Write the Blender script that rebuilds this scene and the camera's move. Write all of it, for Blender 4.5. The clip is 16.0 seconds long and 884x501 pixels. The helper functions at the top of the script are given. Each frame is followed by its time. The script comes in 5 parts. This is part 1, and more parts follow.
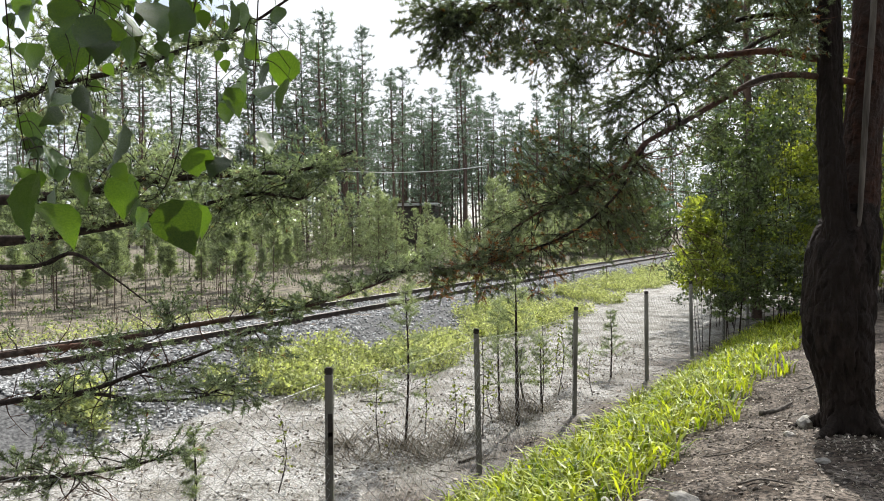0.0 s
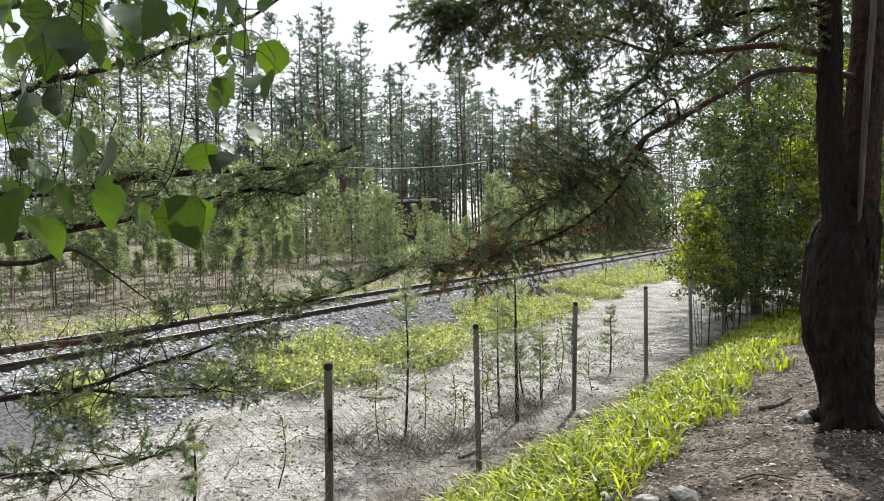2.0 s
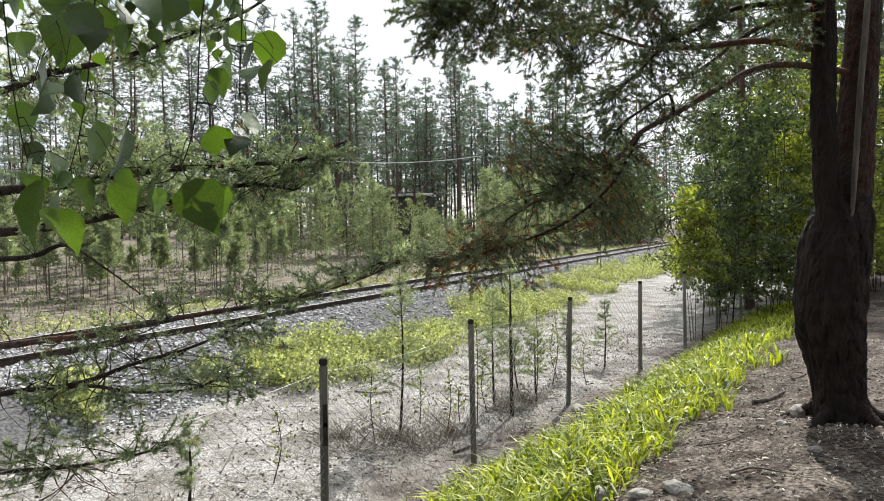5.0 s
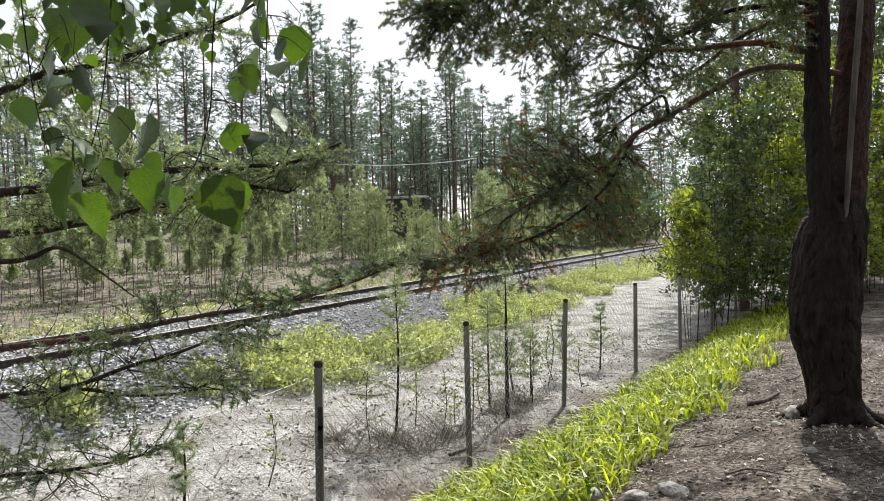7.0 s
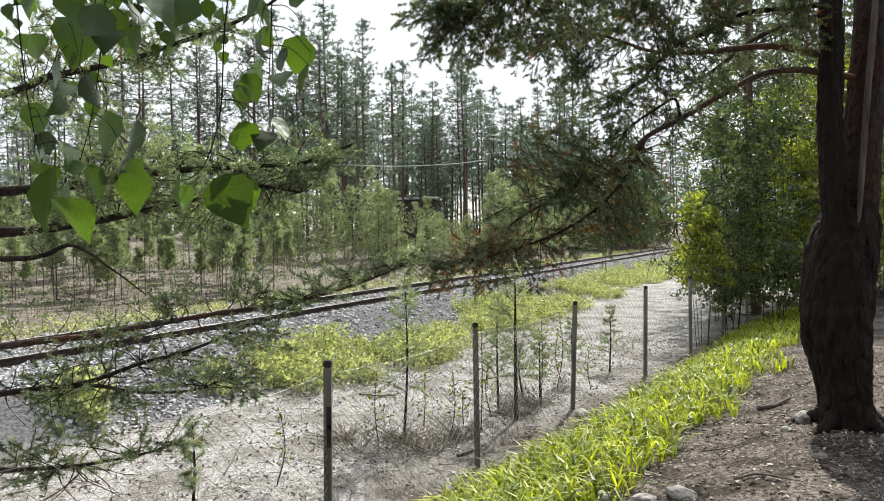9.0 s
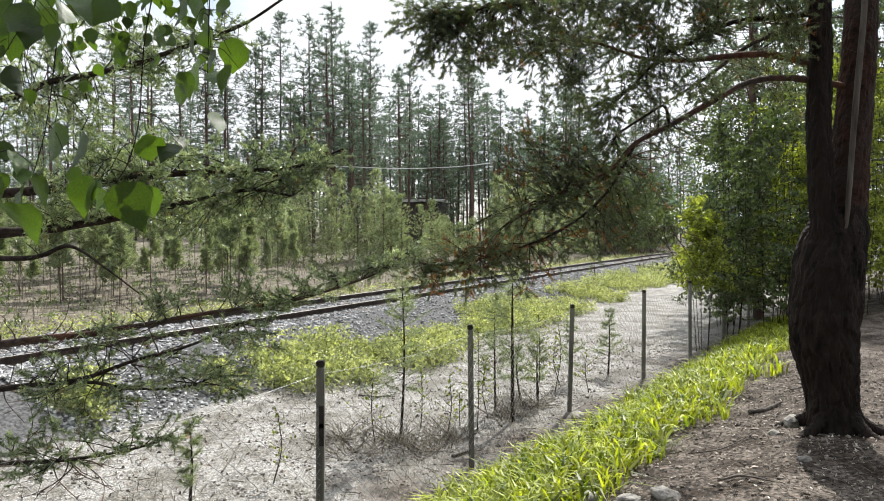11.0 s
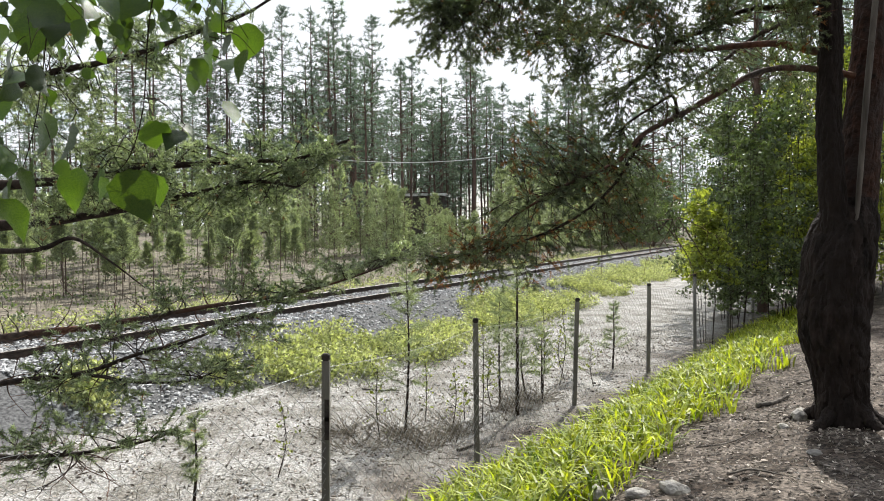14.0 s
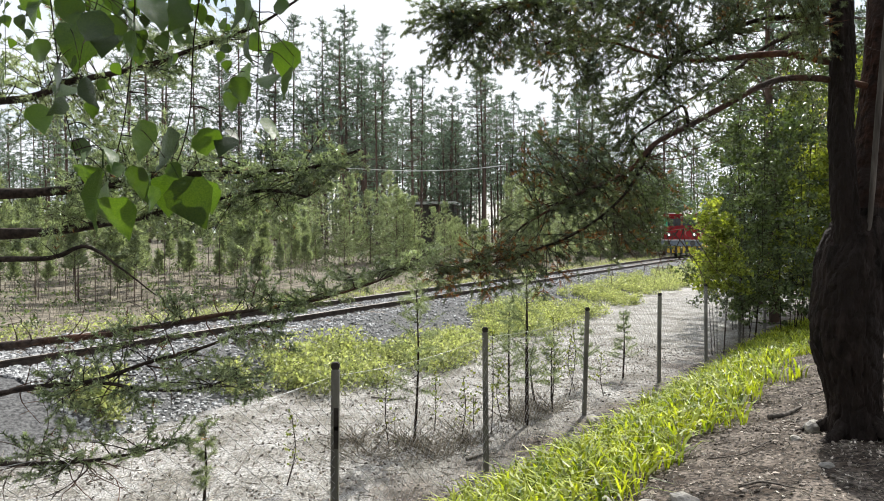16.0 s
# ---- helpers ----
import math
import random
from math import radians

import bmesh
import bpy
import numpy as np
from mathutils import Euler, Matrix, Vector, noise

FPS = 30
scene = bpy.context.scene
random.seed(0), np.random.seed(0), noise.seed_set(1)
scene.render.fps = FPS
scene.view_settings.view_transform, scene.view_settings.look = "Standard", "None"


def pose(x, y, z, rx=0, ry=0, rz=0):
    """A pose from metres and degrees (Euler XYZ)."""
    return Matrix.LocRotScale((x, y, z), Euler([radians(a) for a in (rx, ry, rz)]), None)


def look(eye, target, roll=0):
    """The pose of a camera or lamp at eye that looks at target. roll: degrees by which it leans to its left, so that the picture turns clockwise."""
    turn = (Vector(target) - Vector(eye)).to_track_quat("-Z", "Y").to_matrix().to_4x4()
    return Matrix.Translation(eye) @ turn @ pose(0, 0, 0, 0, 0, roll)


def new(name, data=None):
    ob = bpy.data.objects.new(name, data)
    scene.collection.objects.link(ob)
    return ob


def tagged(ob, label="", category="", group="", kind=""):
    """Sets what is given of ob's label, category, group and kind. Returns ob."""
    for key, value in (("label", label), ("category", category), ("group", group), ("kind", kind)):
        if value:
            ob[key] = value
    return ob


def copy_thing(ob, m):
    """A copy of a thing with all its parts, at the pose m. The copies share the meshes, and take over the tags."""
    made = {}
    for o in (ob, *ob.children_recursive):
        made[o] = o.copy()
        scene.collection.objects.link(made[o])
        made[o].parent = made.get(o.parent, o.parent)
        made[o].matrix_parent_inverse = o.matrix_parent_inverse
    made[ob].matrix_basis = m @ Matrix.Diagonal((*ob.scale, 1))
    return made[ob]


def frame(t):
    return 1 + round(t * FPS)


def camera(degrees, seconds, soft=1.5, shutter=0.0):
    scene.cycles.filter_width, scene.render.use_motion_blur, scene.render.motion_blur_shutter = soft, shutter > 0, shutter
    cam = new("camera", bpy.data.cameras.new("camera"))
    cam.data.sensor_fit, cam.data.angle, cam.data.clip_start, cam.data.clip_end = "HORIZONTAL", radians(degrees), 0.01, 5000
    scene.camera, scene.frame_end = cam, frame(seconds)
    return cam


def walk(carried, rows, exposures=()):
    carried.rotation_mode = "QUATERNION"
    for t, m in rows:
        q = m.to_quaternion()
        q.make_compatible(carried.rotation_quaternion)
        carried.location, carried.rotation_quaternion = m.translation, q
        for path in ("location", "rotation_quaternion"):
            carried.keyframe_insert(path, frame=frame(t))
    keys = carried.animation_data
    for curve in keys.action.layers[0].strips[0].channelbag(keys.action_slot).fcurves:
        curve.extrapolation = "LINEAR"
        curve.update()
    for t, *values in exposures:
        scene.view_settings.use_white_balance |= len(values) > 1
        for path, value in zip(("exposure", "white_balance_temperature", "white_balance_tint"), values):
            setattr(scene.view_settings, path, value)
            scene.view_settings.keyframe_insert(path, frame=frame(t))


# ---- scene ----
cam = camera(64.0, 16.0, soft=1.0)
PATH = [
    (0, (0.0, -0.012, 2.398), (-0.025, 1.987, 2.359), -0.9),
    (0.5, (-0.002, -0.014, 2.403), (-0.03, 1.985, 2.354), -0.8),
    (1, (-0.005, -0.014, 2.4), (-0.027, 1.985, 2.342), -0.7),
    (1.5, (-0.002, -0.005, 2.402), (-0.048, 1.993, 2.34), -0.9),
    (2, (-0.001, -0.003, 2.396), (-0.024, 1.996, 2.345), -1.0),
    (2.5, (0.004, -0.009, 2.398), (-0.01, 1.991, 2.349), -1.0),
    (3, (0.004, -0.021, 2.398), (-0.02, 1.978, 2.342), -1.2),
    (3.5, (0.002, -0.013, 2.396), (0.001, 1.986, 2.34), -1.0),
    (4, (-0.002, -0.014, 2.4), (-0.011, 1.985, 2.336), -1.0),
    (6.5, (-0.002, 0.006, 2.397), (-0.007, 2.004, 2.33), -1.0),
    (7, (0.001, -0.002, 2.397), (0.005, 1.997, 2.337), -1.1),
    (7.5, (0.001, -0.006, 2.392), (-0.011, 1.993, 2.32), -0.9),
    (8, (-0.002, 0.0, 2.393), (-0.022, 1.999, 2.316), -0.7),
    (8.5, (-0.007, 0.011, 2.396), (-0.012, 2.01, 2.321), -0.4),
    (8.7, (-0.004, 0.003, 2.396), (-0.016, 2.002, 2.33), -0.5),
    (10.8, (0.106, -0.096, 2.398), (0.042, 1.903, 2.359), -0.3),
    (11, (0.114, -0.105, 2.402), (0.07, 1.894, 2.353), -0.2),
    (11.5, (0.097, -0.098, 2.397), (0.061, 1.901, 2.345), -1.0),
    (12, (0.104, -0.089, 2.395), (0.051, 1.91, 2.342), -0.8),
    (12.5, (0.095, -0.082, 2.395), (0.052, 1.916, 2.336), -0.8),
    (13, (0.093, -0.072, 2.396), (0.043, 1.926, 2.329), -0.7),
    (13.5, (0.089, -0.063, 2.391), (0.046, 1.936, 2.325), -0.4),
    (14, (0.085, -0.057, 2.387), (0.035, 1.941, 2.322), -0.3),
    (14.5, (0.083, -0.053, 2.39), (0.038, 1.945, 2.325), -0.3),
    (15, (0.088, -0.06, 2.39), (0.038, 1.938, 2.324), -0.1),
    (15.5, (0.085, -0.07, 2.392), (0.02, 1.928, 2.331), -0.1),
    (16, (0.086, -0.064, 2.395), (0.008, 1.935, 2.353), -0.1),
]
walk(cam, [(t, look(eye, target, roll)) for t, eye, target, roll in PATH])

# ---- sky, sun, exposure ----
SUN_TURN, SUN_HEIGHT = radians(20), radians(47)
world = bpy.data.worlds.new("sky")
scene.world = world
world.use_nodes = True
wn, wl = world.node_tree.nodes, world.node_tree.links
sky = wn.new("ShaderNodeTexSky")
sky.sky_type, sky.sun_disc = "NISHITA", False
sky.sun_elevation, sky.sun_rotation = SUN_HEIGHT, SUN_TURN
wn["Background"].inputs[1].default_value = 0.1
cloud_co = wn.new("ShaderNodeTexCoord")
cloud_map = wn.new("ShaderNodeMapping")
cloud_map.inputs["Scale"].default_value = (1, 1, 2.6)
cloud = wn.new("ShaderNodeTexNoise")
cloud.inputs["Scale"].default_value, cloud.inputs["Detail"].default_value = 2.2, 6
cloud_ramp = wn.new("ShaderNodeValToRGB")
cloud_ramp.color_ramp.elements[0].position, cloud_ramp.color_ramp.elements[1].position = 0.27, 0.47
cloud_mix = wn.new("ShaderNodeMixRGB")
cloud_mix.inputs[2].default_value = (7.3, 7.6, 8.1, 1)
wl.new(cloud_co.outputs["Generated"], cloud_map.inputs[0])
wl.new(cloud_map.outputs[0], cloud.inputs["Vector"])
wl.new(cloud.outputs["Fac"], cloud_ramp.inputs[0])
wl.new(cloud_ramp.outputs[0], cloud_mix.inputs[0])
wl.new(sky.outputs[0], cloud_mix.inputs[1])
wl.new(cloud_mix.outputs[0], wn["Background"].inputs[0])
sun = new("sun", bpy.data.lights.new("sun", "SUN"))
sun.data.energy, sun.data.angle, sun.data.color = 5.0, radians(0.6), (1, 0.97, 0.9)
to_sun = Vector((math.sin(SUN_TURN) * math.cos(SUN_HEIGHT), math.cos(SUN_TURN) * math.cos(SUN_HEIGHT), math.sin(SUN_HEIGHT)))
sun.matrix_world = look(to_sun * 60, (0, 0, 0))
scene.view_settings.exposure = 0.6

RNG = np.random.default_rng(7)


# ---- materials ----
def material(name, dark, light, scale=8, rough=0.85, bump=0.3, bump_scale=None, through_light=0.0, vary="", detail=6,
             metal=0.0, stain=None, stain_scale=0.7, stretch=(1, 1, 1), spec=0.3, tone=(0.9, 1.0, 0.6), bump_depth=0.02):
    """A procedural surface: two colours mixed by fine grain, a large-scale stain, relief, light passing through thin leaves."""
    m = bpy.data.materials.new(name)
    m.use_nodes = True
    n, l = m.node_tree.nodes, m.node_tree.links
    b = n["Principled BSDF"]
    b.inputs["Roughness"].default_value, b.inputs["Metallic"].default_value = rough, metal
    b.inputs["Specular IOR Level"].default_value = spec
    co = n.new("ShaderNodeTexCoord")
    mp = n.new("ShaderNodeMapping")
    mp.inputs["Scale"].default_value = stretch
    l.new(co.outputs["Object"], mp.inputs[0])
    tex = n.new("ShaderNodeTexNoise")
    tex.inputs["Scale"].default_value, tex.inputs["Detail"].default_value = scale, detail
    l.new(mp.outputs[0], tex.inputs["Vector"])
    ramp = n.new("ShaderNodeValToRGB")
    ramp.color_ramp.elements[0].position, ramp.color_ramp.elements[1].position = 0.32, 0.68
    ramp.color_ramp.elements[0].color, ramp.color_ramp.elements[1].color = (*dark, 1), (*light, 1)
    l.new(tex.outputs["Fac"], ramp.inputs[0])
    colour = ramp.outputs[0]
    if vary:
        src = n.new("ShaderNodeObjectInfo" if vary == "object" else "ShaderNodeNewGeometry")
        out = src.outputs["Random"] if vary == "object" else src.outputs["Random Per Island"]
        mul = n.new("ShaderNodeMapRange")
        mul.inputs["To Min"].default_value, mul.inputs["To Max"].default_value = (0.45, 1.7) if vary == "object" else (0.45, 1.7)
        l.new(out, mul.inputs[0])
        mix = n.new("ShaderNodeMixRGB")
        mix.blend_type = "MULTIPLY"
        mix.inputs[0].default_value = 1
        l.new(colour, mix.inputs[1])
        l.new(mul.outputs[0], mix.inputs[2])
        colour = mix.outputs[0]
    if stain:
        big = n.new("ShaderNodeTexNoise")
        big.inputs["Scale"].default_value, big.inputs["Detail"].default_value = stain_scale, 4
        l.new(mp.outputs[0], big.inputs["Vector"])
        br = n.new("ShaderNodeValToRGB")
        br.color_ramp.elements[0].position, br.color_ramp.elements[1].position = 0.42, 0.64
        l.new(big.outputs["Fac"], br.inputs[0])
        mix = n.new("ShaderNodeMixRGB")
        mix.inputs[2].default_value = (*stain, 1)
        l.new(br.outputs[0], mix.inputs[0])
        l.new(colour, mix.inputs[1])
        colour = mix.outputs[0]
    l.new(colour, b.inputs["Base Color"])
    if bump:
        bt = n.new("ShaderNodeTexNoise")
        bt.inputs["Scale"].default_value, bt.inputs["Detail"].default_value = bump_scale or scale * 3, 8
        l.new(mp.outputs[0], bt.inputs["Vector"])
        bp = n.new("ShaderNodeBump")
        bp.inputs["Strength"].default_value, bp.inputs["Distance"].default_value = bump, bump_depth
        l.new(bt.outputs["Fac"], bp.inputs["Height"])
        l.new(bp.outputs[0], b.inputs["Normal"])
    if through_light:
        tr = n.new("ShaderNodeBsdfTranslucent")
        tint = n.new("ShaderNodeMixRGB")
        tint.blend_type = "MULTIPLY"
        tint.inputs[0].default_value = 1
        tint.inputs[2].default_value = (tone[0] * 1.6, tone[1] * 1.6, tone[2] * 0.8, 1)
        l.new(colour, tint.inputs[1])
        l.new(tint.outputs[0], tr.inputs["Color"])
        mx = n.new("ShaderNodeMixShader")
        mx.inputs[0].default_value = through_light
        l.new(b.outputs[0], mx.inputs[1])
        l.new(tr.outputs[0], mx.inputs[2])
        l.new(mx.outputs[0], n["Material Output"].inputs[0])
    return m


# both stem barks are darkened to hold the shade on the trunk
M_BARK = material("shaded_pine_bark", (0.009, 0.007, 0.006), (0.042, 0.032, 0.028), 14, 0.95, 1.0, 30, stretch=(1, 1, 0.35), stain=(0.024, 0.019, 0.017), stain_scale=4, bump_depth=0.05, spec=0.15)
M_BARK_RED = material("shaded_upper_pine_bark", (0.016, 0.010, 0.008), (0.066, 0.033, 0.023), 18, 0.9, 0.8, 40, stain=(0.045, 0.034, 0.03), stain_scale=5, spec=0.2)
M_LIMB_RED = material("reddish_limb_bark", (0.05, 0.022, 0.015), (0.2, 0.088, 0.055), 20, 0.85, 0.8, 45, stain=(0.08, 0.05, 0.04), stain_scale=6, spec=0.25)
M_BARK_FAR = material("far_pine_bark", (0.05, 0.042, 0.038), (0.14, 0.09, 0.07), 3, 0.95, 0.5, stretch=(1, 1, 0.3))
M_LIMB = material("grey_limb_bark", (0.022, 0.017, 0.015), (0.10, 0.078, 0.066), 22, 0.9, 0.8, 50, stain=(0.12, 0.06, 0.04), stain_scale=3, spec=0.2)
M_DEAD = material("grey_dead_wood", (0.06, 0.052, 0.046), (0.17, 0.15, 0.13), 20, 0.9, 0.5, stretch=(1, 1, 0.15))
M_TWIG = material("twig_bark", (0.014, 0.011, 0.010), (0.06, 0.045, 0.036), 30, 0.95, 0.4, spec=0.15)
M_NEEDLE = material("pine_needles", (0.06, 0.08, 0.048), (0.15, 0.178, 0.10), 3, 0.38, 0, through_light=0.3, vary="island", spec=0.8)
# paler copy of pine_needles: sunlight on the left boughs is put into the colour
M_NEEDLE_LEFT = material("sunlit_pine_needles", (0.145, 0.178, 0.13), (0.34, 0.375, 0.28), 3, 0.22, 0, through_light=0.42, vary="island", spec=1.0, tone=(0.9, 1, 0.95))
M_NEEDLE_BROWN = material("browned_pine_needles", (0.13, 0.062, 0.03), (0.29, 0.14, 0.06), 6, 0.6, 0, through_light=0.35, vary="island", tone=(1, 0.8, 0.5))
M_NEEDLE_YOUNG = material("young_pine_needles", (0.14, 0.165, 0.11), (0.29, 0.325, 0.23), 2, 0.45, 0, through_light=0.4, vary="island", tone=(0.93, 1, 0.98), spec=0.5)
# distance haze is mixed into these needles: greyer, lighter, bluer
M_NEEDLE_FAR = material("hazed_far_pine_needles", (0.07, 0.098, 0.086), (0.135, 0.17, 0.142), 0.6, 0.5, 0, through_light=0.36, vary="island", spec=0.5, tone=(0.85, 1, 1.2))
M_LEAF = material("birch_leaf", (0.036, 0.078, 0.026), (0.075, 0.125, 0.034), 40, 0.34, 0.25, 200, through_light=0.36, vary="object", spec=0.55, tone=(1.0, 1.0, 0.3))
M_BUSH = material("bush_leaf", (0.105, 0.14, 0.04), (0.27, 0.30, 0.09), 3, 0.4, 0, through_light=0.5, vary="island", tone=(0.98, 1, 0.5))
# darker copy of bush_leaf, with the thickets' shade put into the colour
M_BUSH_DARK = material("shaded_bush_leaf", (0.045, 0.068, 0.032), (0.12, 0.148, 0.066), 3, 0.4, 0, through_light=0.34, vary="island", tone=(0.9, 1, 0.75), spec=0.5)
M_WEED = material("roadside_weeds", (0.125, 0.155, 0.065), (0.46, 0.48, 0.28), 5, 0.45, 0, through_light=0.36, vary="island", tone=(0.98, 1, 0.85), spec=0.5)
M_GRASS = material("lush_grass_blades", (0.065, 0.115, 0.018), (0.40, 0.435, 0.075), 5, 0.45, 0, through_light=0.45, vary="island", tone=(1, 1, 0.4), spec=0.3)
M_DRY = material("dry_twigs", (0.09, 0.075, 0.058), (0.28, 0.25, 0.2), 6, 0.9, 0, vary="island")
M_BALLAST = material("ballast_stone", (0.07, 0.072, 0.075), (0.5, 0.505, 0.51), 20, 0.8, 0.4, vary="island")
M_STONE = material("grey_field_stone", (0.2, 0.19, 0.18), (0.42, 0.40, 0.37), 12, 0.85, 0.6, stain=(0.28, 0.26, 0.2), stain_scale=5)
M_RAIL = material("worn_rail_steel", (0.025, 0.02, 0.017), (0.075, 0.055, 0.045), 10, 0.6, 0.2, metal=0.3)
M_RAIL_TOP = material("polished_rail_head", (0.12, 0.11, 0.10), (0.26, 0.25, 0.24), 10, 0.58, 0.1, metal=1.0)
M_SLEEPER = material("weathered_sleeper", (0.08, 0.065, 0.055), (0.2, 0.17, 0.14), 8, 0.9, 0.6, stretch=(1, 6, 6))
M_POST = material("weathered_post_wood", (0.11, 0.105, 0.095), (0.27, 0.26, 0.235), 14, 0.9, 0.5, stretch=(1, 1, 0.12), stain=(0.10, 0.1, 0.085), stain_scale=3)
M_POST_CAP = material("tarred_post_top", (0.02, 0.018, 0.016), (0.06, 0.05, 0.045), 20, 0.8, 0.4)
M_WIRE = material("galvanised_wire", (0.34, 0.35, 0.35), (0.52, 0.53, 0.53), 40, 0.5, 0, metal=0.5)


def ground_material():
    """Gravel road, needle litter on the bank, heath beyond the track: mixed by painted weights, all with fine grain."""
    m = bpy.data.materials.new("ground")
    m.use_nodes = True
    n, l = m.node_tree.nodes, m.node_tree.links
    b = n["Principled BSDF"]
    b.inputs["Roughness"].default_value, b.inputs["Specular IOR Level"].default_value = 0.92, 0.2
    co = n.new("ShaderNodeTexCoord")

    def grain(scale, dark, light, detail=8, lo=0.3, hi=0.7):
        t = n.new("ShaderNodeTexNoise")
        t.inputs["Scale"].default_value, t.inputs["Detail"].default_value = scale, detail
        l.new(co.outputs["Object"], t.inputs["Vector"])
        r = n.new("ShaderNodeValToRGB")
        r.color_ramp.elements[0].position, r.color_ramp.elements[1].position = lo, hi
        r.color_ramp.elements[0].color, r.color_ramp.elements[1].color = (*dark, 1), (*light, 1)
        l.new(t.outputs["Fac"], r.inputs[0])
        return r.outputs[0], t.outputs["Fac"]

    def mixed(fac, a, c, how="MIX"):
        x = n.new("ShaderNodeMixRGB")
        x.blend_type = how
        if isinstance(fac, float):
            x.inputs[0].default_value = fac
        else:
            l.new(fac, x.inputs[0])
        l.new(a, x.inputs[1])
        l.new(c, x.inputs[2])
        return x.outputs[0]

    gravel, fine = grain(55, (0.10, 0.096, 0.09), (0.64, 0.63, 0.61), 9, 0.36, 0.66)
    patches, _ = grain(1.6, (0.52, 0.5, 0.46), (1, 1, 1), 9, 0.36, 0.58)
    gravel = mixed(1.0, gravel, patches, "MULTIPLY")
    clumps, _ = grain(13, (0.62, 0.6, 0.57), (1, 1, 1), 9, 0.4, 0.58)
    gravel = mixed(1.0, gravel, clumps, "MULTIPLY")
    litter, _ = grain(34, (0.022, 0.018, 0.015), (0.27, 0.225, 0.19), 10, 0.37, 0.7)
    litter_big, _ = grain(4.0, (0.3, 0.26, 0.23), (1, 1, 1), 7, 0.38, 0.6)
    litter = mixed(1.0, litter, litter_big, "MULTIPLY")
    heath, _ = grain(5.0, (0.06, 0.052, 0.04), (0.24, 0.21, 0.165), 10, 0.36, 0.66)
    moss, _ = grain(1.3, (0, 0, 0), (1, 1, 1), 8, 0.56, 0.7)
    green, _ = grain(9, (0.06, 0.075, 0.03), (0.17, 0.185, 0.08))
    heath = mixed(moss, heath, green)
    ballast, _ = grain(26, (0.03, 0.03, 0.032), (0.17, 0.17, 0.172))
    zone = n.new("ShaderNodeVertexColor")
    zone.layer_name = "zone"
    sep = n.new("ShaderNodeSeparateColor")
    l.new(zone.outputs["Color"], sep.inputs[0])
    colour = mixed(sep.outputs[0], gravel, litter)
    colour = mixed(sep.outputs[1], colour, heath)
    colour = mixed(sep.outputs[2], colour, ballast)
    l.new(colour, b.inputs["Base Color"])
    bump = n.new("ShaderNodeBump")
    bump.inputs["Strength"].default_value, bump.inputs["Distance"].default_value = 0.6, 0.02
    l.new(fine, bump.inputs["Height"])
    l.new(bump.outputs[0], b.inputs["Normal"])
    return m


# ---- mesh helpers ----
def mesh_of(name, verts, faces, mat, smooth=False):
    me = bpy.data.meshes.new(name)
    verts, faces = np.asarray(verts, np.float32), np.asarray(faces, np.int32)
    k = faces.shape[1]
    me.vertices.add(len(verts))
    me.vertices.foreach_set("co", verts.ravel())
    me.loops.add(faces.size)
    me.loops.foreach_set("vertex_index", faces.ravel())
    me.polygons.add(len(faces))
    me.polygons.foreach_set("loop_start", np.arange(0, faces.size, k, dtype=np.int32))
    me.polygons.foreach_set("use_smooth", np.full(len(faces), smooth))
    me.update(calc_edges=True)
    me.materials.append(mat)
    return me


def link(name, me, parent=None, label="", m=None):
    ob = new(name, me)
    if parent:
        ob.parent = parent
    if m is not None:
        ob.matrix_basis = m
    return tagged(ob, label)


def part(name, bm, mat, parent, label=""):
    me = bpy.data.meshes.new(name)
    bm.to_mesh(me)
    bm.free()
    me.materials.append(mat)
    return link(name, me, parent, label)


def unit(v):
    return v / np.maximum(np.linalg.norm(v, axis=-1, keepdims=True), 1e-9)


def rand_dirs(n):
    return unit(RNG.normal(size=(n, 3)))


def needles(centres, dirs, per, length, width, spread=0.7, reach=0.5):
    """Thin three-cornered needles in tufts round points, leaning along dirs."""
    c = np.repeat(np.asarray(centres, float), per, 0)
    d = np.repeat(np.asarray(dirs, float), per, 0)
    k = len(c)
    way = unit(d + rand_dirs(k) * spread)
    base = c - d * (RNG.random((k, 1)) * length * reach)
    size = length * (0.7 + 0.6 * RNG.random((k, 1)))
    side = unit(np.cross(way, rand_dirs(k))) * width * 0.5
    v = np.stack([base - side, base + side, base + way * size], 1).reshape(-1, 3)
    return v, np.arange(3 * k).reshape(-1, 3)


def leaves(centres, length, width, up=0.3):
    """Small pointed four-cornered leaves with a fold, turned at random."""
    c = np.asarray(centres, float)
    k = len(c)
    way = unit(rand_dirs(k) + np.array([0, 0, -up]))
    side = unit(np.cross(way, rand_dirs(k)))
    size = (0.6 + 0.8 * RNG.random((k, 1)))
    lift = np.cross(way, side) * length * 0.12 * size
    a, e = c - way * length * 0.5 * size, c + way * length * 0.5 * size
    v = np.stack([a, c + side * width * 0.5 * size + lift, e, c - side * width * 0.5 * size + lift], 1).reshape(-1, 3)
    return v, np.arange(4 * k).reshape(-1, 4)


